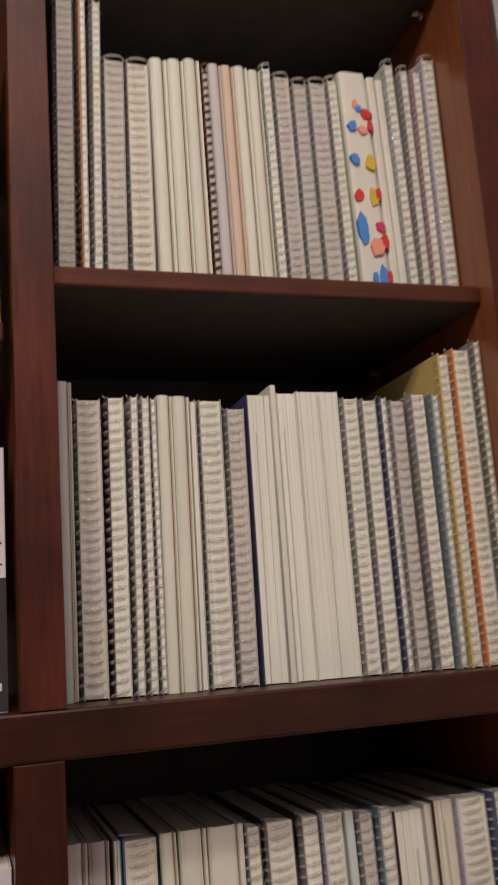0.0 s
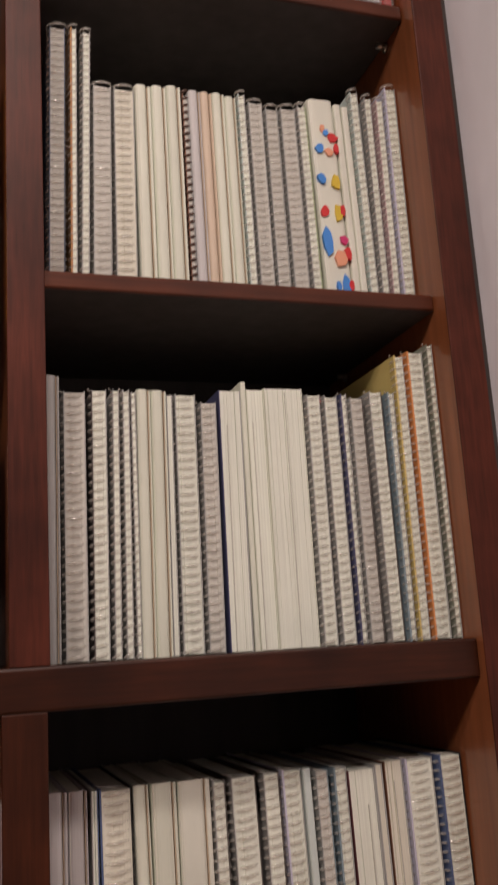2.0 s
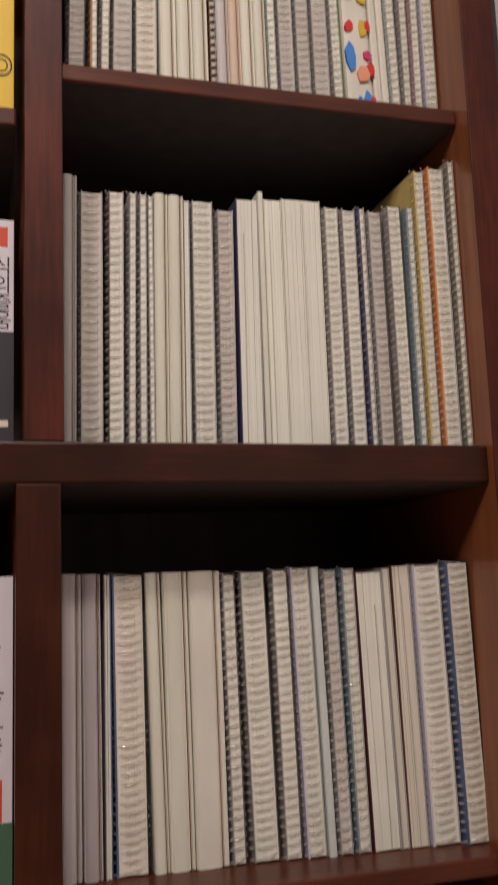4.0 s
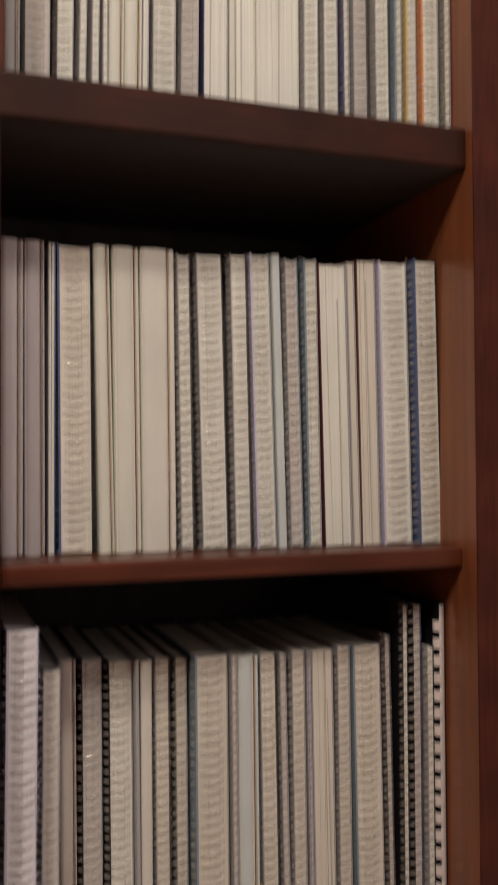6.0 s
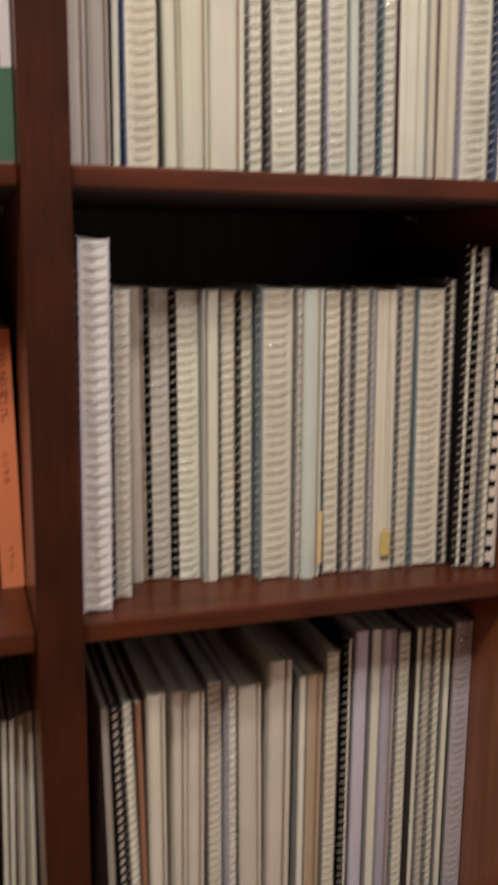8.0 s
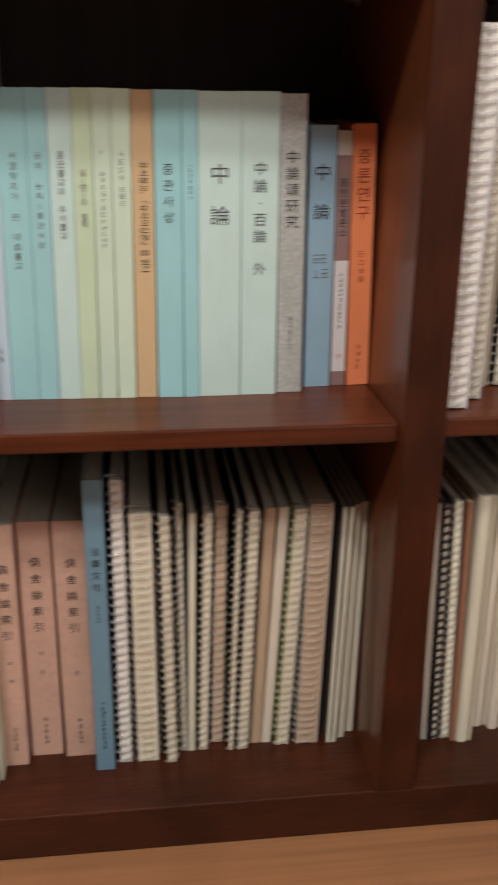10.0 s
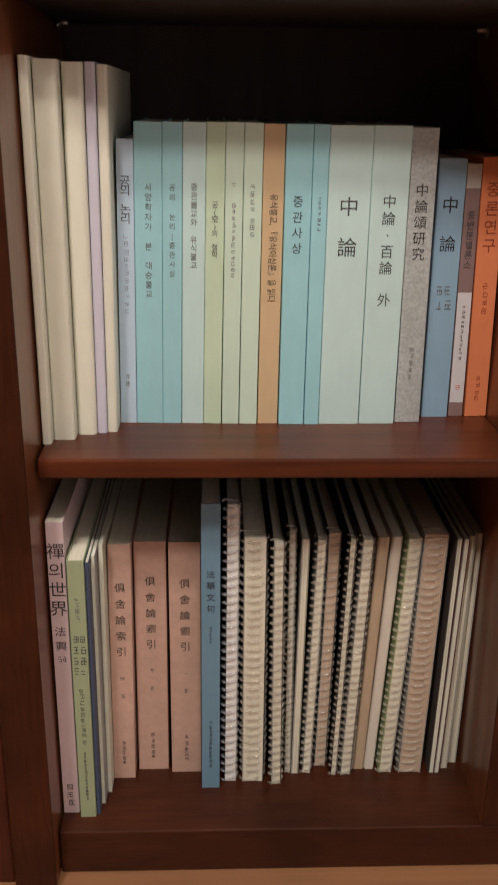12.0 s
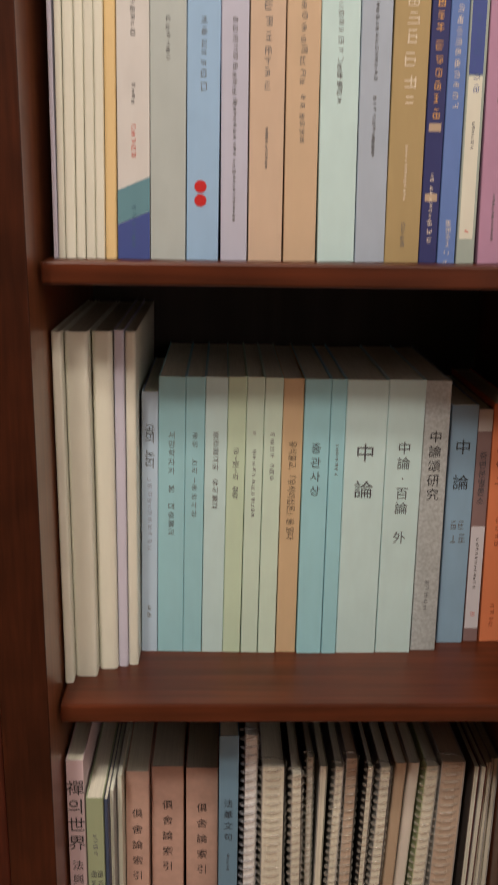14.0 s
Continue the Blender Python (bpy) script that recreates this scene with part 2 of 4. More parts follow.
# ---- the bookcase ----
def bookcase():
    case = tagged(new("bookcase"), "tall dark mahogany two-bay bookcase packed with bound copies", "bookcase")
    part_of = lambda name, mat, *size, bevel=0.0015, label="": block(name, mat, case, *size, bevel=bevel, label=label)
    for x0, front, veneer in ((W, -0.0105, wood_side), (XL - 0.034, -0.0205, wood_lower_shaded)):
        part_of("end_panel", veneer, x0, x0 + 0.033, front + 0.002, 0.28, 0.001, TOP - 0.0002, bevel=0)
        part_of("edge_lipping", wood_up if x0 > 0 else wood_up_shaded, x0 - 0.0004, x0 + 0.0334, front, front + 0.0019, 0, TOP - 0.0002, bevel=0.0008, label="darker front edge lipping")
    part_of("scribe_strip", wood_back, W + 0.0336, 0.3994, -0.0070, 0.02, 0.001, TOP - 0.0002, bevel=0.0005, label="near-black strip against the wall")
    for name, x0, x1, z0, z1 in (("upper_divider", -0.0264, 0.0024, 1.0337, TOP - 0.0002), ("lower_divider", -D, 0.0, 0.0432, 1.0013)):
        part_of(name, wood_side if z0 > 1 else wood_lower_shaded, x0, x1, 0.0020, BACK - 0.0002, z0, z1, bevel=0)
        part_of("edge_lipping", wood_up if z0 > 1 else wood_up_shaded, x0 - 0.0003, x1 + 0.0003, 0, 0.0019, z0, z1, bevel=0.0008, label="darker front edge lipping")
    part_of("fixed_shelf", wood_flat, XL, W, 0, BACK, 1.0015, 1.0335, bevel=0.002)
    # thin near-black sheets added below the boards, their colour standing in for shade
    block("underside", wood_back, case, 0.001, W - 0.001, 0.004, BACK - 0.0002, 1.0008, 1.00148, label="thin near-black sheet added as shade below a shelf")
    block("underside", wood_back, case, XL + 0.001, -D - 0.001, 0.004, BACK - 0.0002, 1.0008, 1.00148, label="thin near-black sheet added as shade below a shelf")
    part_of("bottom_shelf", wood_flat, XL, W, 0, BACK, 0.0005, 0.0430, bevel=0.0016)
    part_of("top_board", wood_flat, XL - 0.034, W + 0.034, -0.03, 0.28, TOP, TOP + 0.03)
    part_of("back_panel", wood_back, XL, W, BACK, BACK + 0.012, 0.0, TOP, bevel=0)
    thick = 0.0152
    for x0, x1, z in ((0, W, Z_R1), (0, W, Z_R2), (0, W, Z_R4), (0, W, Z_R5), (XL + 0.001, -D, 1.66), (XL + 0.001, -D, Z_L2), (XL + 0.001, -D, Z_L4), (XL + 0.001, -D, Z_L5)):
        part_of("shelf", wood_shelf, x0 + 0.0006, x1 - 0.0006, 0.010, BACK, z - thick, z, bevel=0.0018)
        # the same added sheet puts the shade under each loose shelf
        block("underside", wood_back, case, x0 + 0.001, x1 - 0.001, 0.0125, BACK - 0.0002, z - thick - 0.0006, z - thick - 0.00002, label="thin near-black sheet added as shade below a shelf")
        for px, side in ((x0, 1), (x1, -1)):
            for py in (0.05, 0.215) if (z == Z_R1 and side < 0) else (0.215,):
                bm = bmesh.new()
                bmesh.ops.create_cone(bm, cap_ends=True, segments=12, radius1=0.0032, radius2=0.0032, depth=0.010, matrix=pose(px + side * 0.005, py, z - thick - 0.0034, 0, 90, 0))
                bmesh.ops.create_cone(bm, cap_ends=True, segments=12, radius1=0.0048, radius2=0.0048, depth=0.002, matrix=pose(px + side * 0.001, py, z - thick - 0.0048, 0, 90, 0))
                part("shelf_pin", bm, steel_pin, case, "nickel shelf pin", True)
    return case


def neighbour_case():
    case = tagged(new("bookcase"), "dark wooden bookcase standing close beside the other", "bookcase")
    x1 = XL - 0.037
    block("end_panel", wood_up, case, x1 - 0.034, x1, -0.010, 0.28, 0, TOP, 0.002)
    block("end_panel", wood_up, case, x1 - 0.78, x1 - 0.746, -0.010, 0.28, 0, TOP, 0.002)
    block("back_panel", wood_back, case, x1 - 0.746, x1 - 0.034, BACK, BACK + 0.012, 0, TOP)
    for z in (0.04, 0.38, 0.70, 1.03, 1.35, 1.66, TOP):
        block("shelf", wood_flat, case, x1 - 0.7455, x1 - 0.0345, 0.01, BACK, z - 0.018, z, 0.0015)


# ---- books ----
def stand(name, z, x, w, y, lean):
    """An empty at the middle of a book's foot, leaning about its lower corner."""
    ob = new(name)
    a = radians(lean)
    ob.matrix_world = Matrix.Translation((x + w / 2, y, z + abs(math.sin(a)) * w / 2 + 0.0002)) @ Matrix.Rotation(a, 4, "Y")
    return ob


def leaves(rnd, w, y0, y1, h, inset=0.0):
    """A block of paper in several gatherings whose edges don't quite line up."""
    bm = bmesh.new()
    count = max(2, min(10, round(w / 0.0032)))
    cuts = [-w / 2] + sorted(-w / 2 + w * (i + rnd.uniform(-0.3, 0.3)) / count for i in range(1, count)) + [w / 2]
    outline = []
    for a, b in zip(cuts, cuts[1:]):
        y = y0 + rnd.uniform(0, 0.0011)
        outline += [(a + 0.00006, y), (b - 0.00006, y)]
    prism(bm, outline + [(w / 2, y1), (-w / 2, y1)], inset, h - inset - rnd.uniform(0, 0.0012))
    return bm


def seeded(*values):
    return random.Random(int(sum(abs(v) * 10 ** (4 + i) for i, v in enumerate(values))))


def depth_for(h, y):
    return min(0.70 * h, BACK - 0.006 - y)


TINT = dict(white="white", bright="bright white", cream="cream", grey="grey", ivory="ivory", lavgrey="lilac-grey", brownpaper="tan")


LAST_END = {}       # where the last book of each row ends


def tube(bm, centres, radii, sides=8):
    """A closed tube round a run of points; radii: across the run, and along z."""
    rows = []
    for (x, y, z, nx, ny), (flat, tall) in zip(centres, radii):
        ring = []
        for j in range(sides):
            a = 2 * math.pi * j / sides
            ring.append(bm.verts.new((x + nx * flat * math.cos(a), y + ny * flat * math.cos(a), z + tall * math.sin(a))))
        rows.append(ring)
    for p, q in zip(rows, rows[1:]):
        for j in range(sides):
            bm.faces.new((p[j], p[(j + 1) % sides], q[(j + 1) % sides], q[j]))
    bm.faces.new(rows[0]), bm.faces.new(rows[-1][::-1])


def ring_bound(z, x, w, h, y, lean, paper, left, right, pitch=7.6):
    rnd = seeded(x, w, h)
    name = {"black": "black-covered", "grey": "clear-covered"}.get(left, left + "-covered")
    book = tagged(stand("ring_bound_book", z, x, w, y, lean), f"{TINT[paper]} {name} photocopy with clear coil binding", "book", "ring-bound copies")
    free = x - LAST_END.get(z, x - 0.003)
    LAST_END[z] = x + w
    bulge = min(0.0105, max(0.0042, 0.46 * w))
    d = depth_for(h, y)
    edge = bulge * 0.15
    # the coil stands out past the paper on both sides; the covers lie on the paper
    wide = {"orange": 0.0052, "navy": 0.0045, "blue": 0.0045, "black": 0.0045, "teal": 0.0042}.get(left, 0.0040)
    out_left = min(max(free - 0.0004, 0.0004), 0.0026)
    a = -w / 2 + min(max(wide - out_left, 0.0008), 0.34 * w)
    b = w / 2 - min(0.0012 if right in ("grey", "white") else 0.0022, 0.14 * w)
    bm = leaves(rnd, b - a, edge + 0.0006, d - 0.002, h, 0.001)
    bmesh.ops.translate(bm, vec=((a + b) / 2, 0, 0), verts=bm.verts)
    part("page_block", bm, papers[paper], book)
    sheet = 0.0016 if left in ("orange", "yellow", "navy", "blue", "teal", "ochre", "lavender") else 0.0007
    block("front_cover", covers[left], book, a - sheet, a - 0.00005, edge + 0.0004, d, 0, h)
    block("back_cover", covers[right], book, b + 0.00005, b + 0.0007, edge + 0.0004, d, 0, h)
    if paper == "bright" and pitch == 9:
        comb_binding(book, a - 0.004, b + 0.001, h, bulge)
        return book
    step = pitch / 1000 * rnd.uniform(0.95, 1.05)
    start = 0.0030
    count = round((h + 0.0012 - start) / step)
    step = (h + 0.0012 - start) / count
    x0, x1, seg = -w / 2 - out_left, w / 2 + 0.0014, 14
    cx0, rx = (x0 + x1) / 2, (x1 - x0) / 2
    turns = count * seg + (seg // 2 if z > 1.2 else 0)
    centres, radii = [], []
    for k in range(turns + 1):
        t = 2 * math.pi * k / seg
        cx, cy = -math.cos(t), -math.sin(t)
        ry = bulge if cy < 0 else 0.0045
        slack = 1 + 0.28 * max(0, 1 - k / 5) + 0.14 * math.sin(k * 0.05 + x * 90) * 0.25
        centres.append((cx0 + cx * (rx - 0.0009) * min(slack, 1.02), bulge + cy * (ry * slack - 0.0009), start + step * k / seg - 0.002 * max(0, 1 - k / 5), cx, cy))
        radii.append((0.0009, 0.0010 + 0.0005 * max(0, -cy)))
    bm = bmesh.new()
    tube(bm, centres, radii)
    dark = paper == "grey" and (left, right) == ("black", "black")
    mat = pale_rings if paper == "bright" else black_rings if dark else brown_rings if left == "rust" else clear_rings
    part("coil_binding", bm, mat, book, "black plastic coil binding" if mat is black_rings else "brown wire coil binding" if mat is brown_rings else "translucent plastic coil binding", True)
    return book


def comb_binding(book, x0, x1, h, bulge):
    """A white plastic comb: a rounded back strip with square fingers that curl round the left side."""
    mid, half = (x0 + x1) / 2, (x1 - x0) / 2
    def arc(t0, t1, n=6):
        ts = [t0 + (t1 - t0) * k / n for k in range(n + 1)]
        return [(mid + half * math.cos(t), bulge + bulge * math.sin(t)) for t in ts] + [(mid + (half - 0.0007) * math.cos(t), bulge + (bulge - 0.0007) * math.sin(t)) for t in reversed(ts)]
    bm = bmesh.new()
    prism(bm, arc(math.pi * 1.52, math.pi * 2.05), 0.003, h - 0.002)
    part("comb_back", bm, white_rings, book, "white plastic comb back")
    for k in range(int((h - 0.01) / 0.0143)):
        bm = bmesh.new()
        z0 = 0.006 + 0.0143 * k
        prism(bm, arc(math.pi * 0.85, math.pi * 1.52), z0, z0 + 0.0085)
        part("comb_finger", bm, white_rings, book)


def jacket(bm, w, d, h, t, r):
    """A cover folded round three sides; r rounds the two folds of the spine."""
    def side(half, y0, rad):
        pts = []
        for k in range(5):
            a = math.pi + k * math.pi / 8
            pts.append((-half + rad + rad * math.cos(a), y0 + rad + rad * math.sin(a)))
        return pts + [(-px, py) for px, py in reversed(pts)]
    outer = [(-w / 2, d)] + side(w / 2, 0, r) + [(w / 2, d)]
    inner = [(w / 2 - t, d)] + side(w / 2 - t, t, max(r - t, 0.0002))[::-1] + [(-w / 2 + t, d)]
    prism(bm, outer + inner, 0, h)


def cover_and_pages(book, w, h, y, colour, fold, paper="ivory"):
    rnd = seeded(w, h, y)
    d = depth_for(h, y)
    t = min(0.0007, w * 0.12)
    bm = bmesh.new()
    jacket(bm, w, d, h, t, min(fold, w * 0.4))
    part("cover", bm, covers[colour], book)
    part("page_block", leaves(rnd, w - 2 * t - 0.0003, t + 0.0004, d - 0.0015, h, 0.0004), papers[paper], book)


def soft_bound(z, x, w, h, y, lean, colour, paper="cream"):
    LAST_END[z] = x + w
    book = tagged(stand("soft_bound_book", z, x, w, y, lean), f"plain {colour.rstrip('2').replace('palegrey', 'pale grey')} paper-bound copy with blank spine", "book", "soft-bound copies")
    rnd = seeded(x)
    if w < 0.011 or z == Z_L5 or colour in ("lavender", "dark", "black"):
        cover_and_pages(book, w, h, y, colour, min(0.30 * w, rnd.uniform(0.0025, 0.0048)), paper)
        return book
    # a rounded back, a tan glue line in the hinge and the turned edge of the back cover
    d = depth_for(h, y)
    hinge = w * rnd.uniform(0.16, 0.27)
    body = w - hinge
    bm = bmesh.new()
    jacket(bm, body, d, h, 0.0007, min(0.42 * body, rnd.uniform(0.0045, 0.0062)))
    bmesh.ops.translate(bm, vec=(-hinge / 2, 0, 0), verts=bm.verts)
    part("cover", bm, covers[colour], book)
    bm = leaves(rnd, body - 0.0018, 0.0012, d - 0.0015, h, 0.0004)
    bmesh.ops.translate(bm, vec=(-hinge / 2, 0, 0), verts=bm.verts)
    part("page_block", bm, papers[paper], book)
    x0 = w / 2 - hinge
    block("glue_line", covers["tan2"], book, x0 + 0.0001, x0 + 0.0008, 0.0016, d - 0.002, 0.0004, h - 0.0006)
    bm = bmesh.new()
    box(bm, x0 + 0.0009, w / 2 - 0.0001, 0.0007, d, 0, h - 0.0003, min(0.0014, hinge * 0.35), 3)
    part("back_cover", bm, covers[colour], book)
    return book


def fanned(rnd, w, y0, y1, h):
    """A block of pages whose gatherings wander a little up the book, with narrow grooves between them."""
    bm = bmesh.new()
    count, levels = max(2, min(9, round(w / 0.0040))), 9
    cuts = [-w / 2 + w * (i + rnd.uniform(-0.35, 0.35)) / count for i in range(1, count)]
    sway = [(rnd.uniform(-0.06, 0.06) * w, rnd.uniform(0, 6.3), rnd.uniform(1.5, 4), rnd.choice((0.00005, 0.00006, 0.0001, 0.00028))) for _ in cuts]
    fronts = [y0 + rnd.uniform(0, 0.0006) for _ in range(count)]
    rows = []
    for k in range(levels):
        f = k / (levels - 1)
        line = [(-w / 2, fronts[0])]
        for i, (cut, (size, phase, rate, gap)) in enumerate(zip(cuts, sway)):
            at = cut + size * math.sin(phase + rate * f) * (0.3 + 0.7 * f)
            at = min(max(at, line[-1][0] + 0.0007), w / 2 - 0.0008 * (count - i))
            half = gap * (0.4 + f)
            line += [(at - half, fronts[i]), (at, y0 + 0.0032), (at + half, fronts[i + 1])]
        line += [(w / 2, fronts[-1]), (w / 2, y1), (-w / 2, y1)]
        rows.append([bm.verts.new((px, py, 0.0006 + (h - 0.0012) * f)) for px, py in line])
    n = len(rows[0])
    for p, q in zip(rows, rows[1:]):
        for j in range(n):
            bm.faces.new((p[j], p[(j + 1) % n], q[(j + 1) % n], q[j]))
    bm.faces.new(rows[0][::-1]), bm.faces.new(rows[-1])
    return bm


def page_edge_out(z, x, w, h, y, lean, paper, left, right):
    LAST_END[z] = x + w
    book = tagged(stand("bound_book", z, x, w, y, lean), f"{TINT[paper]} copy with its page edges facing out", "book", "copies shelved page edge out")
    rnd = seeded(x, h, y)
    d = depth_for(h, y)
    t = min(0.0010, w * 0.15)
    part("page_block", fanned(rnd, w - 2 * t, 0.0008, d - 0.001, h), papers[paper], book)
    for tag, s, colour in (("front_cover", -1, left), ("back_cover", 1, right)):
        a, b = sorted((s * w / 2, s * (w / 2 - t + 0.0001)))
        block(tag, covers[colour], book, a, b, rnd.uniform(0, 0.0006), d, 0, h)
    if w > 0.013:
        for k in range(1):
            x0 = rnd.uniform(-0.30, 0.30) * w
            x1 = x0 + rnd.uniform(-0.10, 0.14) * w
            top = h * rnd.uniform(0.8, 0.995)
            bm = bmesh.new()
            corners = [(x1, 0.001), (x1 + 0.0005, 0.001), (x0 * 0.5 + x1 * 0.5 + 0.0008, h * 0.45), (x0 + 0.0004, top), (x0, top), (x0 * 0.5 + x1 * 0.5, h * 0.45)]
            f = [bm.verts.new((p, -0.0002, q)) for p, q in corners]
            g = [bm.verts.new((p, 0.004, q)) for p, q in corners]
            bm.faces.new(f), bm.faces.new(g[::-1])
            for i in range(6):
                bm.faces.new((f[i], f[(i + 1) % 6], g[(i + 1) % 6], g[i]))
            part("loose_leaf", bm, papers["grey"], book)
    return book


def lettering(text, size, turned=False):
    """The outlines of a text as a flat mesh, standing in x and z."""
    curve = bpy.data.curves.new("print", "FONT")
    curve.body, curve.size, curve.align_x, curve.align_y = text, size, "CENTER", "CENTER"
    curve.resolution_u = 3
    ob = new("print", curve)
    bpy.context.view_layer.update()
    me = bpy.data.meshes.new_from_object(ob.evaluated_get(bpy.context.evaluated_depsgraph_get()))
    bpy.data.objects.remove(ob)
    bm = bmesh.new()
    bm.from_mesh(me)
    bpy.data.meshes.remove(me)
    bmesh.ops.transform(bm, matrix=pose(0, 0, 0, 90, 0, 0) @ pose(0, 0, 0, 0, 0, -90 if turned else 0), verts=bm.verts)
    return bm


def spine_print(book, items, w, rnd, plain_ink="ink"):
    for kind, *v in items:
        bm = bmesh.new()
        ink = "ink"
        if kind == "v":          # upright characters, one below the other: text, length, top, size
            text, length, top, size = v[:4]
            ink = v[4] if len(v) > 4 else plain_ink if size > 0.0075 else "ink_soft" if plain_ink == "ink_mid" else "ink_mid"
            step = length / len(text)
            for i, ch in enumerate(text):
                if ch == " ":
                    continue
                glyph = lettering("|" if ch == "-" else ch, size)
                bmesh.ops.translate(glyph, vec=(0, -0.00025, top - step * (i + 0.5)), verts=glyph.verts)
                keep = bpy.data.meshes.new("glyph")
                glyph.to_mesh(keep)
                glyph.free()
                bm.from_mesh(keep)
                bpy.data.meshes.remove(keep)
            name = "title"
        elif kind == "s":        # a line of text turned to run down the spine
            text, length, top, size = v
            bm.free()
            bm = lettering(text, size, True)
            span = max(p.co.z for p in bm.verts) - min(p.co.z for p in bm.verts)
            bmesh.ops.scale(bm, vec=(1, 1, length / span), verts=bm.verts)
            bmesh.ops.translate(bm, vec=(0, -0.00025, top - length / 2), verts=bm.verts)
            name = "title"
        elif kind == "dots":
            for dz in (0.0, 0.0088):
                bmesh.ops.create_circle(bm, cap_ends=True, segments=20, radius=0.0040, matrix=pose(-0.0015, -0.0003, v[0] + dz, 90, 0, 0))
            ink, name = "ink_spot", "red_dots"
        else:                    # small marks: length, top, width
            length, top, wide = v[:3]
            ink = v[3] if len(v) > 3 else "ink_soft"
            columns = (-0.25, 0.25) if kind == "bb" else (0,)
            zz = top
            while zz > top - length + 0.001:
                tall = wide * rnd.uniform(0.55, 0.8)
                for c in columns:
                    half = wide / (4.2 if kind == "bb" else 3.1) * rnd.uniform(0.75, 1)
                    cx = c * wide * 1.1 + rnd.uniform(-0.06, 0.06) * wide
                    line = max(0.00035, tall * 0.085)
                    for f in (0.06, 0.42, 0.80):
                        if rnd.random() < 0.85:
                            q = half * rnd.uniform(0.55, 1)
                            box(bm, cx - q, cx + q, -0.00025, 0.0002, zz - tall * f - line, zz - tall * f)
                    for g in (-0.7, 0.15, 0.8):
                        if rnd.random() < 0.6:
                            q, f = cx + g * half, rnd.uniform(0.05, 0.45)
                            box(bm, q - line / 2, q + line / 2, -0.00023, 0.0002, zz - tall * rnd.uniform(0.6, 0.95), zz - tall * f)
                zz -= tall * rnd.uniform(1.2, 1.5)
            name = "small_print"
        part(name, bm, covers["red"] if ink == "ink_spot" else inks[ink], book)


def titled(z, x, w, h, y, lean, colour, items):
    LAST_END[z] = x + w
    rnd = seeded(x, w, h)
    book = tagged(stand("book", z, x, w, y, lean), f"{LOOKS.get(colour, colour)} paperback with print down its spine", "book", "titled paperbacks")
    cover_and_pages(book, w, h, y, colour, 0.0009, "cream")
    d = depth_for(h, y)
    def field(name, z0, z1, tint, x0=-0.5, x1=0.5, rise=0.0, front=-0.00015):
        bm = bmesh.new()
        c = [(x0 * w, z0), (x1 * w, z0 + rise), (x1 * w, z1 + rise), (x0 * w, z1)]
        if z0 == 0:
            c[1] = (x1 * w, 0)
        f = [bm.verts.new((p, front, q)) for p, q in c]
        g = [bm.verts.new((p, 0.0003, q)) for p, q in c]
        bm.faces.new(f), bm.faces.new(g[::-1])
        for i in range(4):
            bm.faces.new((f[i], f[(i + 1) % 4], g[(i + 1) % 4], g[i]))
        part(name, bm, covers[tint], book)
    if colour == "duo":
        field("lower_panel", 0.012, 0.104, "snow", -0.46, 0.46)
        field("upper_band", 0.185, 0.203, "palegrey", -0.46, 0.46)
        items = [("v", "중변분별론소", 0.046, 0.168, 0.0072), ("b", 0.045, 0.094, 0.0045, "ink"), ("b", 0.003, 0.027, 0.007, "ink_red")]
    if colour == "bluefoot":
        field("blue_foot", 0, 0.022, "cobalt", rise=0.009)
        field("green_band", 0.0222, 0.044, "seafoam", rise=0.009)
    if colour == "creamlabel":
        field("label", 0.016, 0.118, "ivory", -0.40, 0.34)
        field("label", 0.119, 0.185, "cobalt", -0.40, 0.34)
    if colour == "navy5":
        for zz in (0.040, 0.084):
            field("tan_bar", zz, zz + 0.005, "tan2", -0.34, 0.34)
    spine_print(book, items, w, rnd, "ink_mid" if colour in ("ice", "blue5", "icegrey", "teal5", "green5", "green5b") else "ink")
    return book


LOOKS = dict(icegrey="pale blue-grey", teal5="teal", ice="pale mint-blue", green5="pale green", green5b="pale mint-green", brown5="tan brown", blue5="light blue",
             speckle="speckled grey", blue5b="slate blue", duo="brown and white", orange5="bright orange", bluefoot="white blue-footed", sky="sky blue", tan5="light tan",
             brown4="tan", bluegrey="blue-grey", gold="olive gold", navy5="navy", blue4="blue", creamlabel="cream-labelled grey-green", pink4="dusty pink", lilac="pale lilac",
             leaf="leaf green", salmon="salmon pink", steel="steel blue")


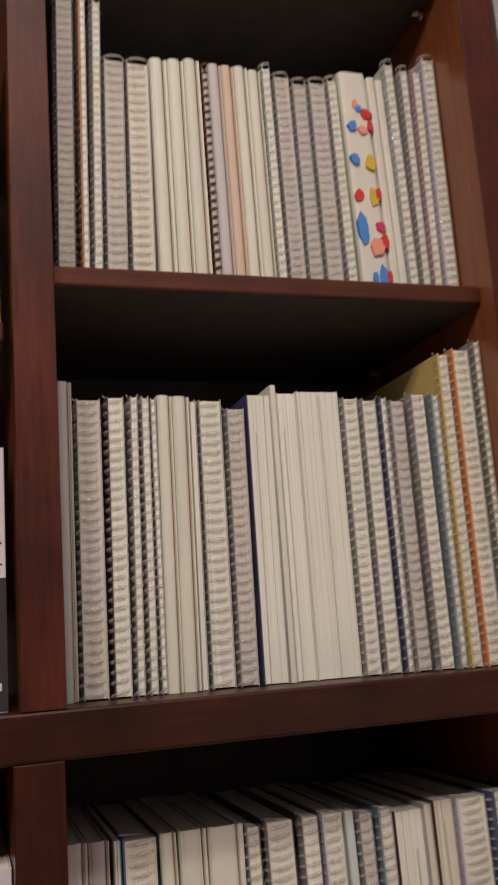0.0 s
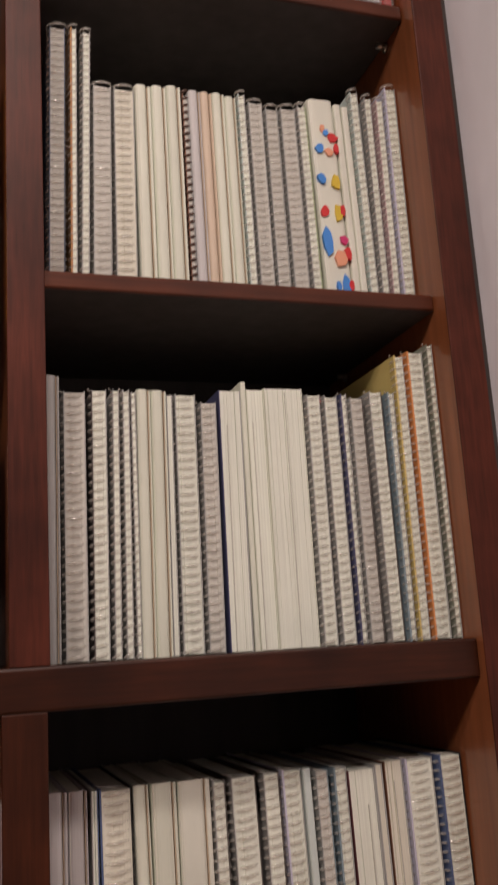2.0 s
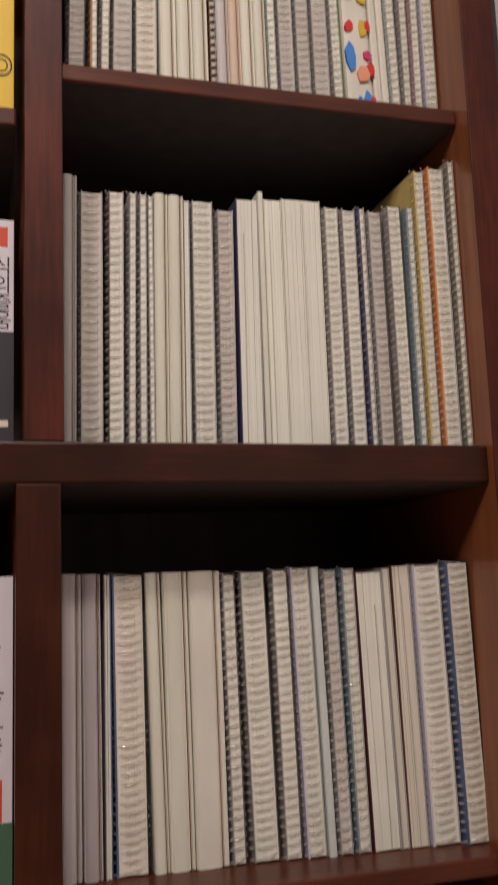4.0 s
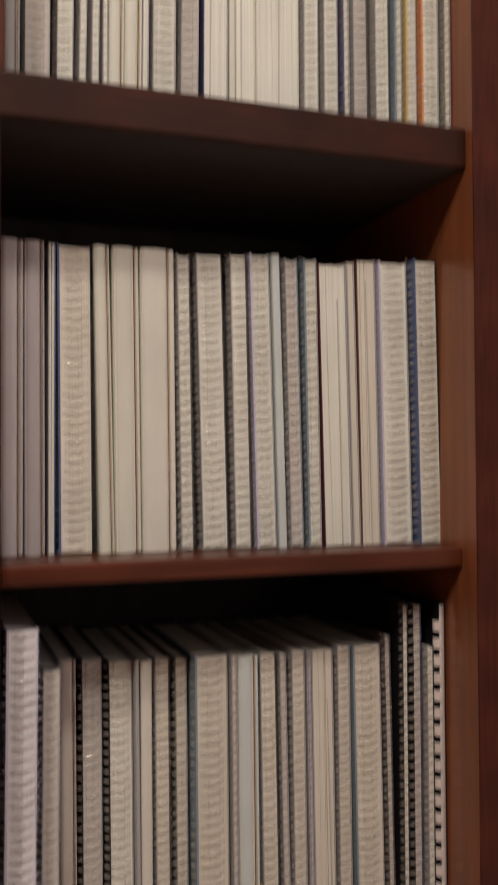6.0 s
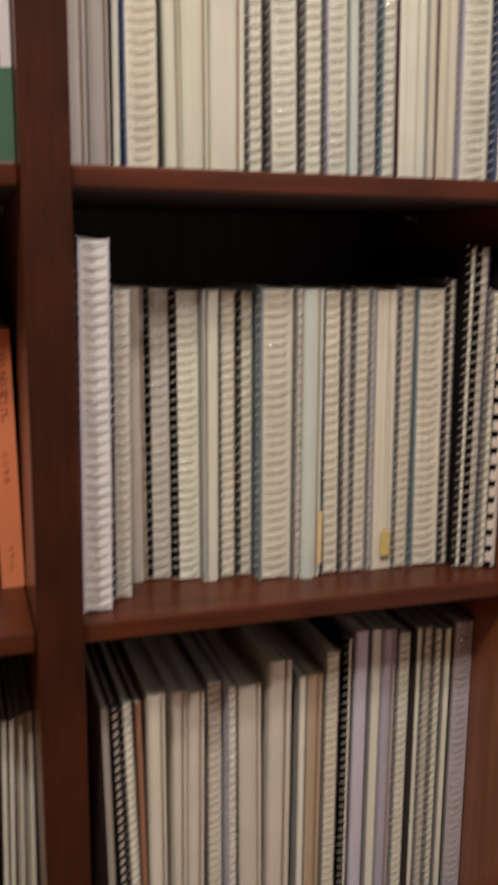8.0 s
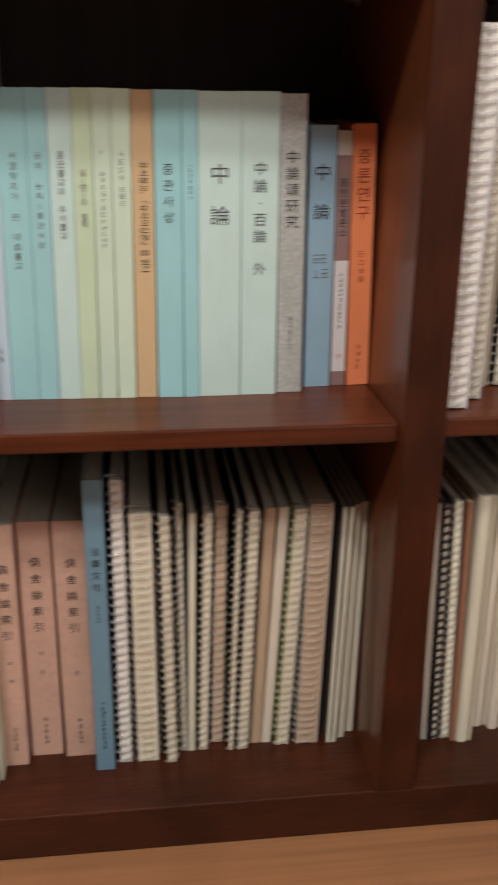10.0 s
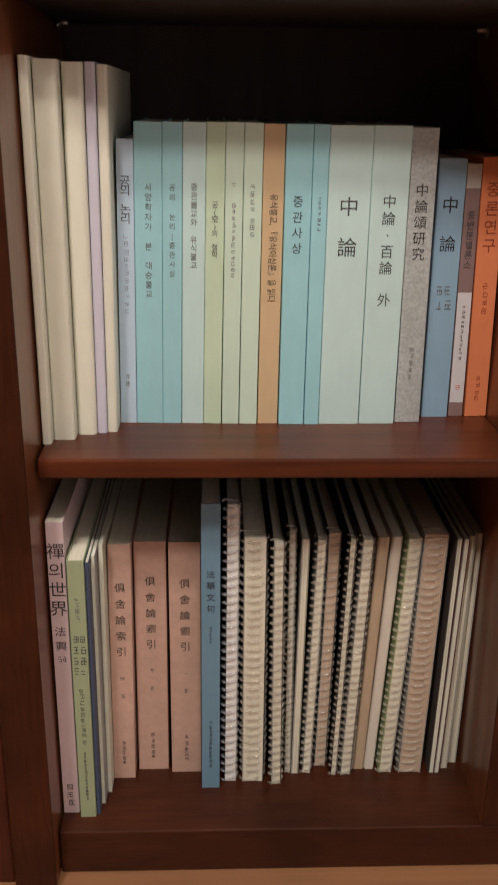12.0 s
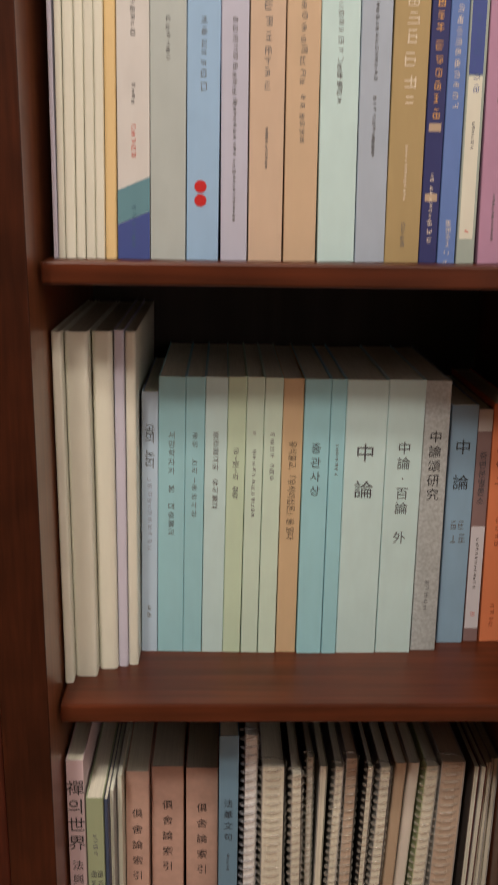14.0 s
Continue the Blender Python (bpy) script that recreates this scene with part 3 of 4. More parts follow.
def sticker_book(z, x, w, h, y, lean):
    book = tagged(stand("soft_bound_book", z, x, w, y, lean), "thick white copy with bright stickers on its spine", "book", "soft-bound copies")
    cover_and_pages(book, w, h, y, "ivory", 0.005, "ivory")
    rnd = random.Random(4)
    spots = ((-.05, .181, "peach", .0030, .0050), (.06, .177, "blue", .0030, .0040), (.31, .172, "red", .0055, .0060), (.11, .156, "peach", .0045, .0040),
             (-.23, .160, "blue", .0045, .0055), (.42, .160, "red", .0030, .0060), (-.29, .127, "blue", .0045, .0065), (.24, .124, "gold", .0045, .0080),
             (-.27, .093, "red", .0045, .0065), (.25, .092, "gold", .0050, .0090), (.42, .095, "red", .0030, .0060), (-.28, .062, "blue", .0055, .0140),
             (.33, .064, "pink", .0050, .0060), (.14, .046, "peach", .0080, .0100), (.42, .050, "red", .0035, .0080), (-.07, .016, "blue", .0025, .0060),
             (.26, .016, "blue", .0048, .0120), (.43, .018, "red", .0030, .0060))
    for fx, zz, tint, a, b in spots:
        bm = bmesh.new()
        k = rnd.randint(5, 8)
        pts = []
        for i in range(k):
            t = 2 * math.pi * i / k
            r = rnd.uniform(0.65, 1.0)
            pts.append((fx * w + 1.2 * a * r * math.cos(t), zz + 1.15 * b * r * math.sin(t)))
        lift = 0.0016 + 0.0002 * (spots.index((fx, zz, tint, a, b)) % 8)
        f = [bm.verts.new((p, -lift, q)) for p, q in pts]
        g = [bm.verts.new((p, 0.0002 + (0.0012 if abs(p) > 0.3 * w else 0), q)) for p, q in pts]
        bm.faces.new(f), bm.faces.new(g[::-1])
        for i in range(k):
            bm.faces.new((f[i], f[(i + 1) % k], g[(i + 1) % k], g[i]))
        part("sticker", bm, covers["sticker_" + tint], book)


def edge_books():
    """The last books of the titles bay that show past the divider."""
    b = tagged(stand("book", Z_L2, -0.072, 0.038, 0.022, 0), "thick bright yellow paperback with blue title", "book", "titled paperbacks")
    cover_and_pages(b, 0.038, 0.234, 0.022, "sunny", 0.0009)
    bm = lettering("TIRUMANTIRAM", 0.013, True)
    bmesh.ops.translate(bm, vec=(0.0125, -0.00025, 0.150), verts=bm.verts)
    part("title", bm, inks["ink_blue"], b)
    spine_print(b, [("b", 0.05, 0.19, 0.006, "ink_blue")], 0.038, random.Random(2))
    bm = bmesh.new()
    for r0, r1 in ((0.0085, 0.0072), (0.005, 0.004)):
        ring = [[bm.verts.new((0.009 + r * math.cos(t), -0.0003, 0.042 + r * 1.15 * math.sin(t))) for r in (r0, r1)] for t in (2 * math.pi * i / 24 for i in range(24))]
        for i in range(24):
            p, q = ring[i], ring[(i + 1) % 24]
            bm.faces.new((p[0], q[0], q[1], p[1]))
    part("emblem", bm, inks["ink"], b)
    b = tagged(stand("book", Z_L3, -0.0715, 0.038, 0.022, 0), "white and charcoal paperback with brushed title", "book", "titled paperbacks")
    cover_and_pages(b, 0.038, 0.180, 0.022, "snow", 0.0009)
    block("dark_foot", covers["charcoal"], b, -0.0189, 0.0189, -0.00015, 0.0004, 0.0004, 0.089)
    block("red_seal", covers["vermilion"], b, 0.004, 0.014, -0.0003, 0.0004, 0.158, 0.174)
    for ch, zz in (("식", 0.141), ("의", 0.126), ("즐", 0.111), ("움", 0.097)):
        bm = lettering(ch, 0.016)
        bmesh.ops.translate(bm, vec=(0.010, -0.00025, zz), verts=bm.verts)
        part("title", bm, inks["ink"], b)
    block("small_mark", inks["ink_pale"], b, 0.004, 0.015, -0.0004, 0.0003, 0.014, 0.019)
    b = tagged(stand("book", Z_L4, -0.0690, 0.036, 0.028, 0), "white paperback with orange block and green foot", "book", "titled paperbacks")
    cover_and_pages(b, 0.036, 0.236, 0.028, "snow", 0.0009)
    block("green_foot", covers["fern"], b, -0.0178, 0.0178, -0.00015, 0.0004, 0.0004, 0.060)
    block("orange_block", covers["vermilion"], b, -0.010, 0.0105, -0.0003, 0.0004, 0.0605, 0.090)
    bm = bmesh.new()
    zz, rnd = 0.185, random.Random(5)
    while zz > 0.105:
        tall = 0.011
        for f0, f1 in ((0.0, 0.13), (0.36, 0.49), (0.72, 0.85)):
            q = rnd.uniform(0, 0.004)
            box(bm, -0.004 + q, 0.0115 - q, -0.00025, 0.0002, zz - tall * f1, zz - tall * f0)
        box(bm, 0.003, 0.0045, -0.00024, 0.0002, zz - tall * 0.8, zz)
        zz -= 0.0165
    part("small_print", bm, inks["ink"], b)


def slips():
    """Paper slips and notes that stick out of the copies."""
    for x, y, z, w, h, tint, label, tilt in ((0.2575, 0.0560, Z_R5 + 0.014, 0.0085, 0.022, "yellow", "yellow sticky note stuck on a copy", 0),
                                           (0.2000, 0.0555, Z_R5 + 0.012, 0.0035, 0.045, "straw", "pale yellow paper flag on a copy", 1)):
        ob = block("sticky_note", covers[tint], None, x, x + w, y - 0.0004, y + 0.0002, z, z + h)
        tagged(ob, label, "note")
    bm = bmesh.new()
    prism(bm, [(-0.002, 0.0), (0.004, 0.0), (0.004, 0.05), (-0.002, 0.05)], 0, 0.006)
    ob = part("bookmark", bm, covers["red"])
    ob.matrix_world = pose(0.2555, 0.05, Z_R3 + 0.2165, 0, 8, 0)
    tagged(ob, "small red bookmark tab above a copy", "bookmark")


def top_shelf_things():
    def flat_book(z, x0, x1, y0, h, cover, label, stripe=False):
        b = tagged(new("book"), label, "book", "books lying flat")
        b.location = ((x0 + x1) / 2, y0, z)
        half = (x1 - x0) / 2
        for zz, nm in ((0, "back_cover"), (h - 0.0012, "front_cover")):
            block(nm, covers[cover], b, -half, half, 0, 0.15, zz, zz + 0.0012)
        block("page_block", papers["white"], b, -half + 0.001, half - 0.001, 0.0015, 0.149, 0.0012, h - 0.0012)
        if stripe:
            block("spine", covers["snow"], b, -half, half, -0.0015, 0.0, 0, h)
            at = -half + 0.004
            for tint, wide in (("lavender", 0.028), ("cobalt", 0.012), ("rose", 0.018), ("red", 0.020), ("straw", 0.022)):
                block("stripe", covers[tint], b, at, at + wide, -0.0020, -0.0014, 0.001, 0.007)
                at += wide + 0.001
    flat_book(Z_R1, 0.050, 0.166, 0.016, 0.009, "white", "magazine lying flat with a coloured spine", True)
    flat_book(Z_R1 + 0.0092, 0.052, 0.167, 0.020, 0.017, "grey", "grey paperback lying flat on a magazine")
    flat_book(Z_R1 + 0.0264, 0.052, 0.165, 0.018, 0.020, "palegrey", "pale grey paperback lying flat in a pile")
    pile = [o for o in scene.objects if o.name.startswith("book") and o.get("group") == "books lying flat"][1]
    bm = lettering("살아 있는 것은 다 행복하라", 0.0095)
    bmesh.ops.translate(bm, vec=(0.004, -0.0004, 0.0085), verts=bm.verts)
    part("title", bm, inks["ink_violet"], pile)
    soft_bound(Z_R1, 0.0100, 0.0150, 0.215, 0.022, 0, "white")
    soft_bound(Z_R1, 0.0255, 0.0110, 0.205, 0.024, 0, "ivory")
    titled(Z_R1, 0.0370, 0.0120, 0.200, 0.022, 0, "charcoal", [("b", 0.03, 0.045, 0.009, "ink_pale"), ("b", 0.05, 0.15, 0.009, "ink_pale")])
    card = tagged(block("box", covers["brown"], None, 0.1685, 0.180, 0.03, 0.17, Z_R1, Z_R1 + 0.11, 0.001), "small brown cardboard box standing upright", "box")
    # a clear arched plastic case
    case = tagged(new("plastic_case"), "clear plastic case with an arched open front", "case")
    case.location = (0.243, 0.018, Z_R1)
    seg, half, tall = 16, 0.056, 0.070
    outer, inner = [], []
    for k in range(seg + 1):
        t = math.pi * k / seg
        inner.append((-0.046 * math.cos(t), 0.030 * math.sin(t)))
        u = k / seg
        outer.append((-half if u < 0.12 else half if u > 0.88 else -half + 2 * half * (u - 0.12) / 0.76, 0 if u == 0 or u == 1 else tall))
    for y0 in (0.0, 0.10):
        bm = bmesh.new()
        a = [[bm.verts.new((px, yy, pz)) for px, pz in outer] for yy in (y0, y0 + 0.0016)]
        b = [[bm.verts.new((px, yy, pz)) for px, pz in inner] for yy in (y0, y0 + 0.0016)]
        for k in range(seg):
            bm.faces.new((a[0][k], a[0][k + 1], b[0][k + 1], b[0][k]))
            bm.faces.new((a[1][k + 1], a[1][k], b[1][k], b[1][k + 1]))
            bm.faces.new((b[0][k], b[0][k + 1], b[1][k + 1], b[1][k]))
            bm.faces.new((a[0][k + 1], a[0][k], a[1][k], a[1][k + 1]))
        part("arched_wall", bm, clear_plastic, case)
    block("lid", clear_plastic, case, -half - 0.002, half + 0.002, -0.002, 0.104, tall, tall + 0.004, 0.001)
    for s in (-1, 1):
        block("side_wall", clear_plastic, case, s * half - 0.0008, s * half + 0.0008, 0.0018, 0.0998, 0, tall - 0.0005)
    block("brown_insert", covers["brown"], case, -0.04, 0.04, 0.012, 0.09, 0.034, 0.064, 0.004)
    for x, w, tint, tall_, label in ((0.3070, 0.0085, "grey", 0.125, "clear disc case with grey liner"), (0.3165, 0.0110, "bluegrey", 0.125, "clear disc case with pale blue liner"),
                                     (0.3285, 0.0145, "snow", 0.125, "white disc case standing upright"), (0.3440, 0.0120, "red", 0.127, "red disc case standing upright")):
        c = tagged(new("disc_case"), label, "disc case", "disc cases in a row")
        c.location = (x, 0.018, Z_R1)
        block("liner", covers[tint], c, 0.0012, w - 0.0012, 0.0015, 0.12, 0.009 if tint != "red" else 0.0015, tall_ - 0.002)
        block("tray", clear_plastic, c, 0, w, 0, 0.124, 0, 0.0085 if tint != "red" else 0.0012, 0.0005)
        block("hinge_side", clear_plastic, c, 0, w, -0.0012, -0.0002, 0.001, tall_, 0.0004)


room()
bookcase()
neighbour_case()
edge_books()

# copies bay, upper row
ring_bound(Z_R2, 0.0106, 0.0159, 0.2541, 0.0450, 0.98, "grey", "slate", "slate")
ring_bound(Z_R2, 0.0301, 0.0055, 0.2553, 0.0450, 0.91, "white", "ochre", "grey")
ring_bound(Z_R2, 0.0369, 0.0093, 0.2530, 0.0450, 1.44, "white", "grey", "grey")
ring_bound(Z_R2, 0.0482, 0.0181, 0.1996, 0.0450, 1.17, "grey", "grey", "grey")
ring_bound(Z_R2, 0.0682, 0.0207, 0.1996, 0.0450, 0.79, "cream", "grey", "grey")
soft_bound(Z_R2, 0.0917, 0.0151, 0.2050, 0.0450, 0.06, "white")
soft_bound(Z_R2, 0.1075, 0.0142, 0.2060, 0.0450, -0.07, "white")
soft_bound(Z_R2, 0.1219, 0.0140, 0.2081, 0.0450, -0.07, "white")
ring_bound(Z_R2, 0.1364, 0.0067, 0.2019, 0.0450, -0.17, "grey", "rust", "grey")
soft_bound(Z_R2, 0.1440, 0.0116, 0.2060, 0.0450, -0.35, "palegrey")
soft_bound(Z_R2, 0.1558, 0.0114, 0.2059, 0.0450, -0.35, "tan")
soft_bound(Z_R2, 0.1674, 0.0123, 0.2065, 0.0450, -0.35, "white")
soft_bound(Z_R2, 0.1799, 0.0111, 0.2045, 0.0450, -0.35, "white")
ring_bound(Z_R2, 0.1911, 0.0099, 0.2096, 0.0450, -0.35, "white", "mint", "grey")
ring_bound(Z_R2, 0.2013, 0.0169, 0.2026, 0.0450, -0.35, "grey", "grey", "grey")
ring_bound(Z_R2, 0.2185, 0.0155, 0.1988, 0.0450, -0.35, "grey", "grey", "grey")
ring_bound(Z_R2, 0.2357, 0.0171, 0.2012, 0.0450, -0.52, "grey", "grey", "grey")
ring_bound(Z_R2, 0.2543, 0.0117, 0.2051, 0.0450, -0.84, "white", "grey", "lime")
sticker_book(Z_R2, 0.2694, 0.0268, 0.2135, 0.0450, -1.37)
soft_bound(Z_R2, 0.2970, 0.0073, 0.2105, 0.0443, -1.44, "ivory")
soft_bound(Z_R2, 0.3044, 0.0067, 0.2084, 0.0433, -1.25, "ivory")
ring_bound(Z_R2, 0.3113, 0.0113, 0.2267, 0.0423, -0.93, "white", "mint", "grey")
ring_bound(Z_R2, 0.3228, 0.0100, 0.2213, 0.0407, -0.13, "white", "grey", "grey")
ring_bound(Z_R2, 0.3330, 0.0104, 0.2190, 0.0392, 0.30, "white", "rose", "grey")
ring_bound(Z_R2, 0.3442, 0.0143, 0.2333, 0.0373, 0.16, "white", "lavender", "grey")

# copies bay, row on the fixed shelf
soft_bound(Z_R3, 0.0042, 0.0128, 0.2367, 0.0500, 0.42, "grey")
ring_bound(Z_R3, 0.0181, 0.0210, 0.2239, 0.0500, 0.39, "grey", "grey", "grey")
ring_bound(Z_R3, 0.0423, 0.0137, 0.2255, 0.0500, 0.67, "white", "dark", "grey")
ring_bound(Z_R3, 0.0577, 0.0077, 0.2258, 0.0500, 1.00, "white", "grey", "grey")
ring_bound(Z_R3, 0.0685, 0.0064, 0.2261, 0.0500, 0.79, "white", "grey", "grey")
ring_bound(Z_R3, 0.0767, 0.0050, 0.2242, 0.0500, 0.41, "white", "grey", "grey")
soft_bound(Z_R3, 0.0819, 0.0119, 0.2265, 0.0500, 0.62, "white")
soft_bound(Z_R3, 0.0940, 0.0135, 0.2259, 0.0500, 0.69, "white")
page_edge_out(Z_R3, 0.1077, 0.0049, 0.2220, 0.0500, 0.69, "white", "grey", "grey")
ring_bound(Z_R3, 0.1136, 0.0212, 0.2234, 0.0500, 0.52, "white", "grey", "grey")
ring_bound(Z_R3, 0.1366, 0.0163, 0.2167, 0.0500, 0.70, "grey", "grey", "grey")
page_edge_out(Z_R3, 0.1560, 0.0204, 0.2276, 0.0500, 0.40, "white", "navy", "grey")
soft_bound(Z_R3, 0.1778, 0.0049, 0.2357, 0.0498, 0.08, "white")
page_edge_out(Z_R3, 0.1829, 0.0162, 0.2290, 0.0491, 0.08, "white", "white", "white")
page_edge_out(Z_R3, 0.1993, 0.0361, 0.2301, 0.0469, 0.08, "white", "white", "white")
ring_bound(Z_R3, 0.2356, 0.0158, 0.2241, 0.0419, 0.08, "white", "grey", "grey")
ring_bound(Z_R3, 0.2524, 0.0154, 0.2228, 0.0396, -0.12, "white", "grey", "grey")
ring_bound(Z_R3, 0.2688, 0.0074, 0.2232, 0.0360, -0.33, "white", "navy", "grey")
ring_bound(Z_R3, 0.2764, 0.0169, 0.2204, 0.0345, -0.33, "grey", "grey", "dark")
ring_bound(Z_R3, 0.2941, 0.0167, 0.2252, 0.0308, -0.33, "white", "grey", "dark")
ring_bound(Z_R3, 0.3110, 0.0080, 0.2235, 0.0274, -0.02, "white", "teal", "grey")
ring_bound(Z_R3, 0.3195, 0.0119, 0.2585, 0.0256, -0.08, "white", "yellow", "grey")
ring_bound(Z_R3, 0.3316, 0.0194, 0.2628, 0.0233, -0.09, "white", "orange", "grey")
ring_bound(Z_R3, 0.3512, 0.0083, 0.2688, 0.0197, -0.06, "white", "moss", "grey")

# copies bay, row under the fixed shelf
soft_bound(Z_R4, 0.0042, 0.0172, 0.2371, 0.0700, 0.06, "palegrey")
soft_bound(Z_R4, 0.0224, 0.0151, 0.2367, 0.0695, -0.12, "palegrey")
page_edge_out(Z_R4, 0.0394, 0.0053, 0.2358, 0.0690, 0.13, "white", "grey", "blue")
ring_bound(Z_R4, 0.0469, 0.0281, 0.2358, 0.0688, -0.37, "cream", "blue", "black")
soft_bound(Z_R4, 0.0780, 0.0120, 0.2362, 0.0679, -1.05, "white")
soft_bound(Z_R4, 0.0903, 0.0205, 0.2362, 0.0676, -0.56, "white")
soft_bound(Z_R4, 0.1115, 0.0270, 0.2362, 0.0669, -0.41, "ivory")
ring_bound(Z_R4, 0.1416, 0.0119, 0.2338, 0.0661, -0.75, "white", "grey", "dark")
ring_bound(Z_R4, 0.1588, 0.0232, 0.2346, 0.0645, -1.21, "white", "grey", "dark")
ring_bound(Z_R4, 0.1840, 0.0166, 0.2358, 0.0617, -0.95, "white", "grey", "dark")
ring_bound(Z_R4, 0.2033, 0.0168, 0.2366, 0.0597, -1.40, "white", "lavender", "grey")
soft_bound(Z_R4, 0.2212, 0.0067, 0.2364, 0.0579, -1.40, "mint")
ring_bound(Z_R4, 0.2287, 0.0149, 0.2340, 0.0576, -1.13, "grey", "grey", "teal")
ring_bound(Z_R4, 0.2447, 0.0137, 0.2349, 0.0569, -0.89, "white", "teal", "grey")
page_edge_out(Z_R4, 0.2599, 0.0245, 0.2310, 0.0562, -1.20, "white", "maroon", "grey")
page_edge_out(Z_R4, 0.2848, 0.0071, 0.2339, 0.0551, -1.25, "cream", "grey", "grey")
page_edge_out(Z_R4, 0.2921, 0.0170, 0.2358, 0.0542, -0.94, "cream", "brown", "grey")
ring_bound(Z_R4, 0.3096, 0.0282, 0.2358, 0.0498, -1.00, "white", "lavender", "grey")
ring_bound(Z_R4, 0.3379, 0.0252, 0.2376, 0.0425, -1.00, "white", "blue", "black")

# copies bay, second row from the floor
ring_bound(Z_R5, 0.0041, 0.0228, 0.2727, 0.0270, 0.56, "bright", "lavender", "lavender")
ring_bound(Z_R5, 0.0316, 0.0133, 0.2383, 0.0500, 0.44, "grey", "grey", "grey")
soft_bound(Z_R5, 0.0512, 0.0126, 0.2374, 0.0850, -0.35, "cream")
ring_bound(Z_R5, 0.0667, 0.0173, 0.2373, 0.0847, -0.29, "grey", "black", "grey")
ring_bound(Z_R5, 0.0870, 0.0201, 0.2357, 0.0771, -0.44, "white", "black", "grey")
soft_bound(Z_R5, 0.1073, 0.0032, 0.2360, 0.0701, -0.44, "grey")
soft_bound(Z_R5, 0.1111, 0.0092, 0.2356, 0.0715, -0.21, "ivory")
ring_bound(Z_R5, 0.1227, 0.0138, 0.2366, 0.0743, -0.37, "cream", "grey", "dark")
ring_bound(Z_R5, 0.1391, 0.0109, 0.2351, 0.0754, -0.30, "cream", "moss", "grey")
ring_bound(Z_R5, 0.1504, 0.0291, 0.2380, 0.0600, -0.35, "cream", "teal", "grey")
ring_bound(Z_R5, 0.1797, 0.0057, 0.2379, 0.0555, -0.35, "grey", "grey", "grey")
soft_bound(Z_R5, 0.1856, 0.0171, 0.2370, 0.0556, -0.34, "mint")
ring_bound(Z_R5, 0.2071, 0.0151, 0.2368, 0.0599, -0.77, "cream", "grey", "dark")
ring_bound(Z_R5, 0.2231, 0.0074, 0.2356, 0.0595, -0.96, "grey", "grey", "grey")
ring_bound(Z_R5, 0.2310, 0.0144, 0.2375, 0.0593, -0.58, "cream", "grey", "grey")
ring_bound(Z_R5, 0.2463, 0.0043, 0.2372, 0.0589, -0.71, "lavgrey", "grey", "grey")
page_edge_out(Z_R5, 0.2509, 0.0184, 0.2359, 0.0587, -0.67, "cream", "grey", "grey")
ring_bound(Z_R5, 0.2708, 0.0136, 0.2382, 0.0582, -0.42, "cream", "grey", "grey")
ring_bound(Z_R5, 0.2885, 0.0251, 0.2371, 0.0572, -0.89, "cream", "teal", "grey")
ring_bound(Z_R5, 0.3140, 0.0079, 0.2449, 0.0551, -0.93, "grey", "dark", "dark")
ring_bound(Z_R5, 0.3221, 0.0067, 0.2710, 0.0443, -0.06, "white", "black", "black")
ring_bound(Z_R5, 0.3291, 0.0119, 0.2709, 0.0426, -0.06, "grey", "black", "navy")
ring_bound(Z_R5, 0.3411, 0.0091, 0.2361, 0.0390, -0.06, "white", "grey", "black")
ring_bound(Z_R5, 0.3504, 0.0091, 0.2710, 0.0363, -0.06, "bright", "black", "black", 9)

# copies bay, bottom row
page_edge_out(Z_R6, 0.0249, 0.0059, 0.2413, 0.0609, -1.38, "grey", "grey", "grey")
ring_bound(Z_R6, 0.0328, 0.0083, 0.2415, 0.0593, -1.80, "grey", "black", "black")
ring_bound(Z_R6, 0.0419, 0.0106, 0.2431, 0.0601, -1.95, "white", "grey", "grey")
soft_bound(Z_R6, 0.0527, 0.0045, 0.2437, 0.0573, -1.45, "rust")
soft_bound(Z_R6, 0.0574, 0.0145, 0.2489, 0.0549, -0.32, "ivory")
soft_bound(Z_R6, 0.0793, 0.0140, 0.2394, 0.0754, 0.17, "cream")
soft_bound(Z_R6, 0.0935, 0.0136, 0.2399, 0.0697, 0.17, "cream")
ring_bound(Z_R6, 0.1146, 0.0136, 0.2407, 0.0835, -0.33, "cream", "grey", "grey")
ring_bound(Z_R6, 0.1283, 0.0095, 0.2412, 0.0685, -0.33, "white", "lavender", "black")
soft_bound(Z_R6, 0.1400, 0.0200, 0.2408, 0.0673, -0.78, "cream")
soft_bound(Z_R6, 0.1637, 0.0203, 0.2608, 0.0650, 0.00, "cream")
page_edge_out(Z_R6, 0.1904, 0.0069, 0.2440, 0.0650, 0.00, "white", "grey", "grey")
soft_bound(Z_R6, 0.1987, 0.0139, 0.2440, 0.0650, 0.00, "tan2")
ring_bound(Z_R6, 0.2151, 0.0146, 0.2633, 0.0650, 0.00, "cream", "grey", "dark")
ring_bound(Z_R6, 0.2352, 0.0046, 0.2723, 0.0650, 0.00, "white", "black", "dark")
soft_bound(Z_R6, 0.2428, 0.0124, 0.2785, 0.0650, 0.00, "lavender")
page_edge_out(Z_R6, 0.2582, 0.0094, 0.2786, 0.0650, 0.00, "white", "grey", "grey")
soft_bound(Z_R6, 0.2692, 0.0126, 0.2769, 0.0650, 0.00, "lavgrey")
ring_bound(Z_R6, 0.2840, 0.0123, 0.2721, 0.0650, 0.00, "white", "grey", "grey")
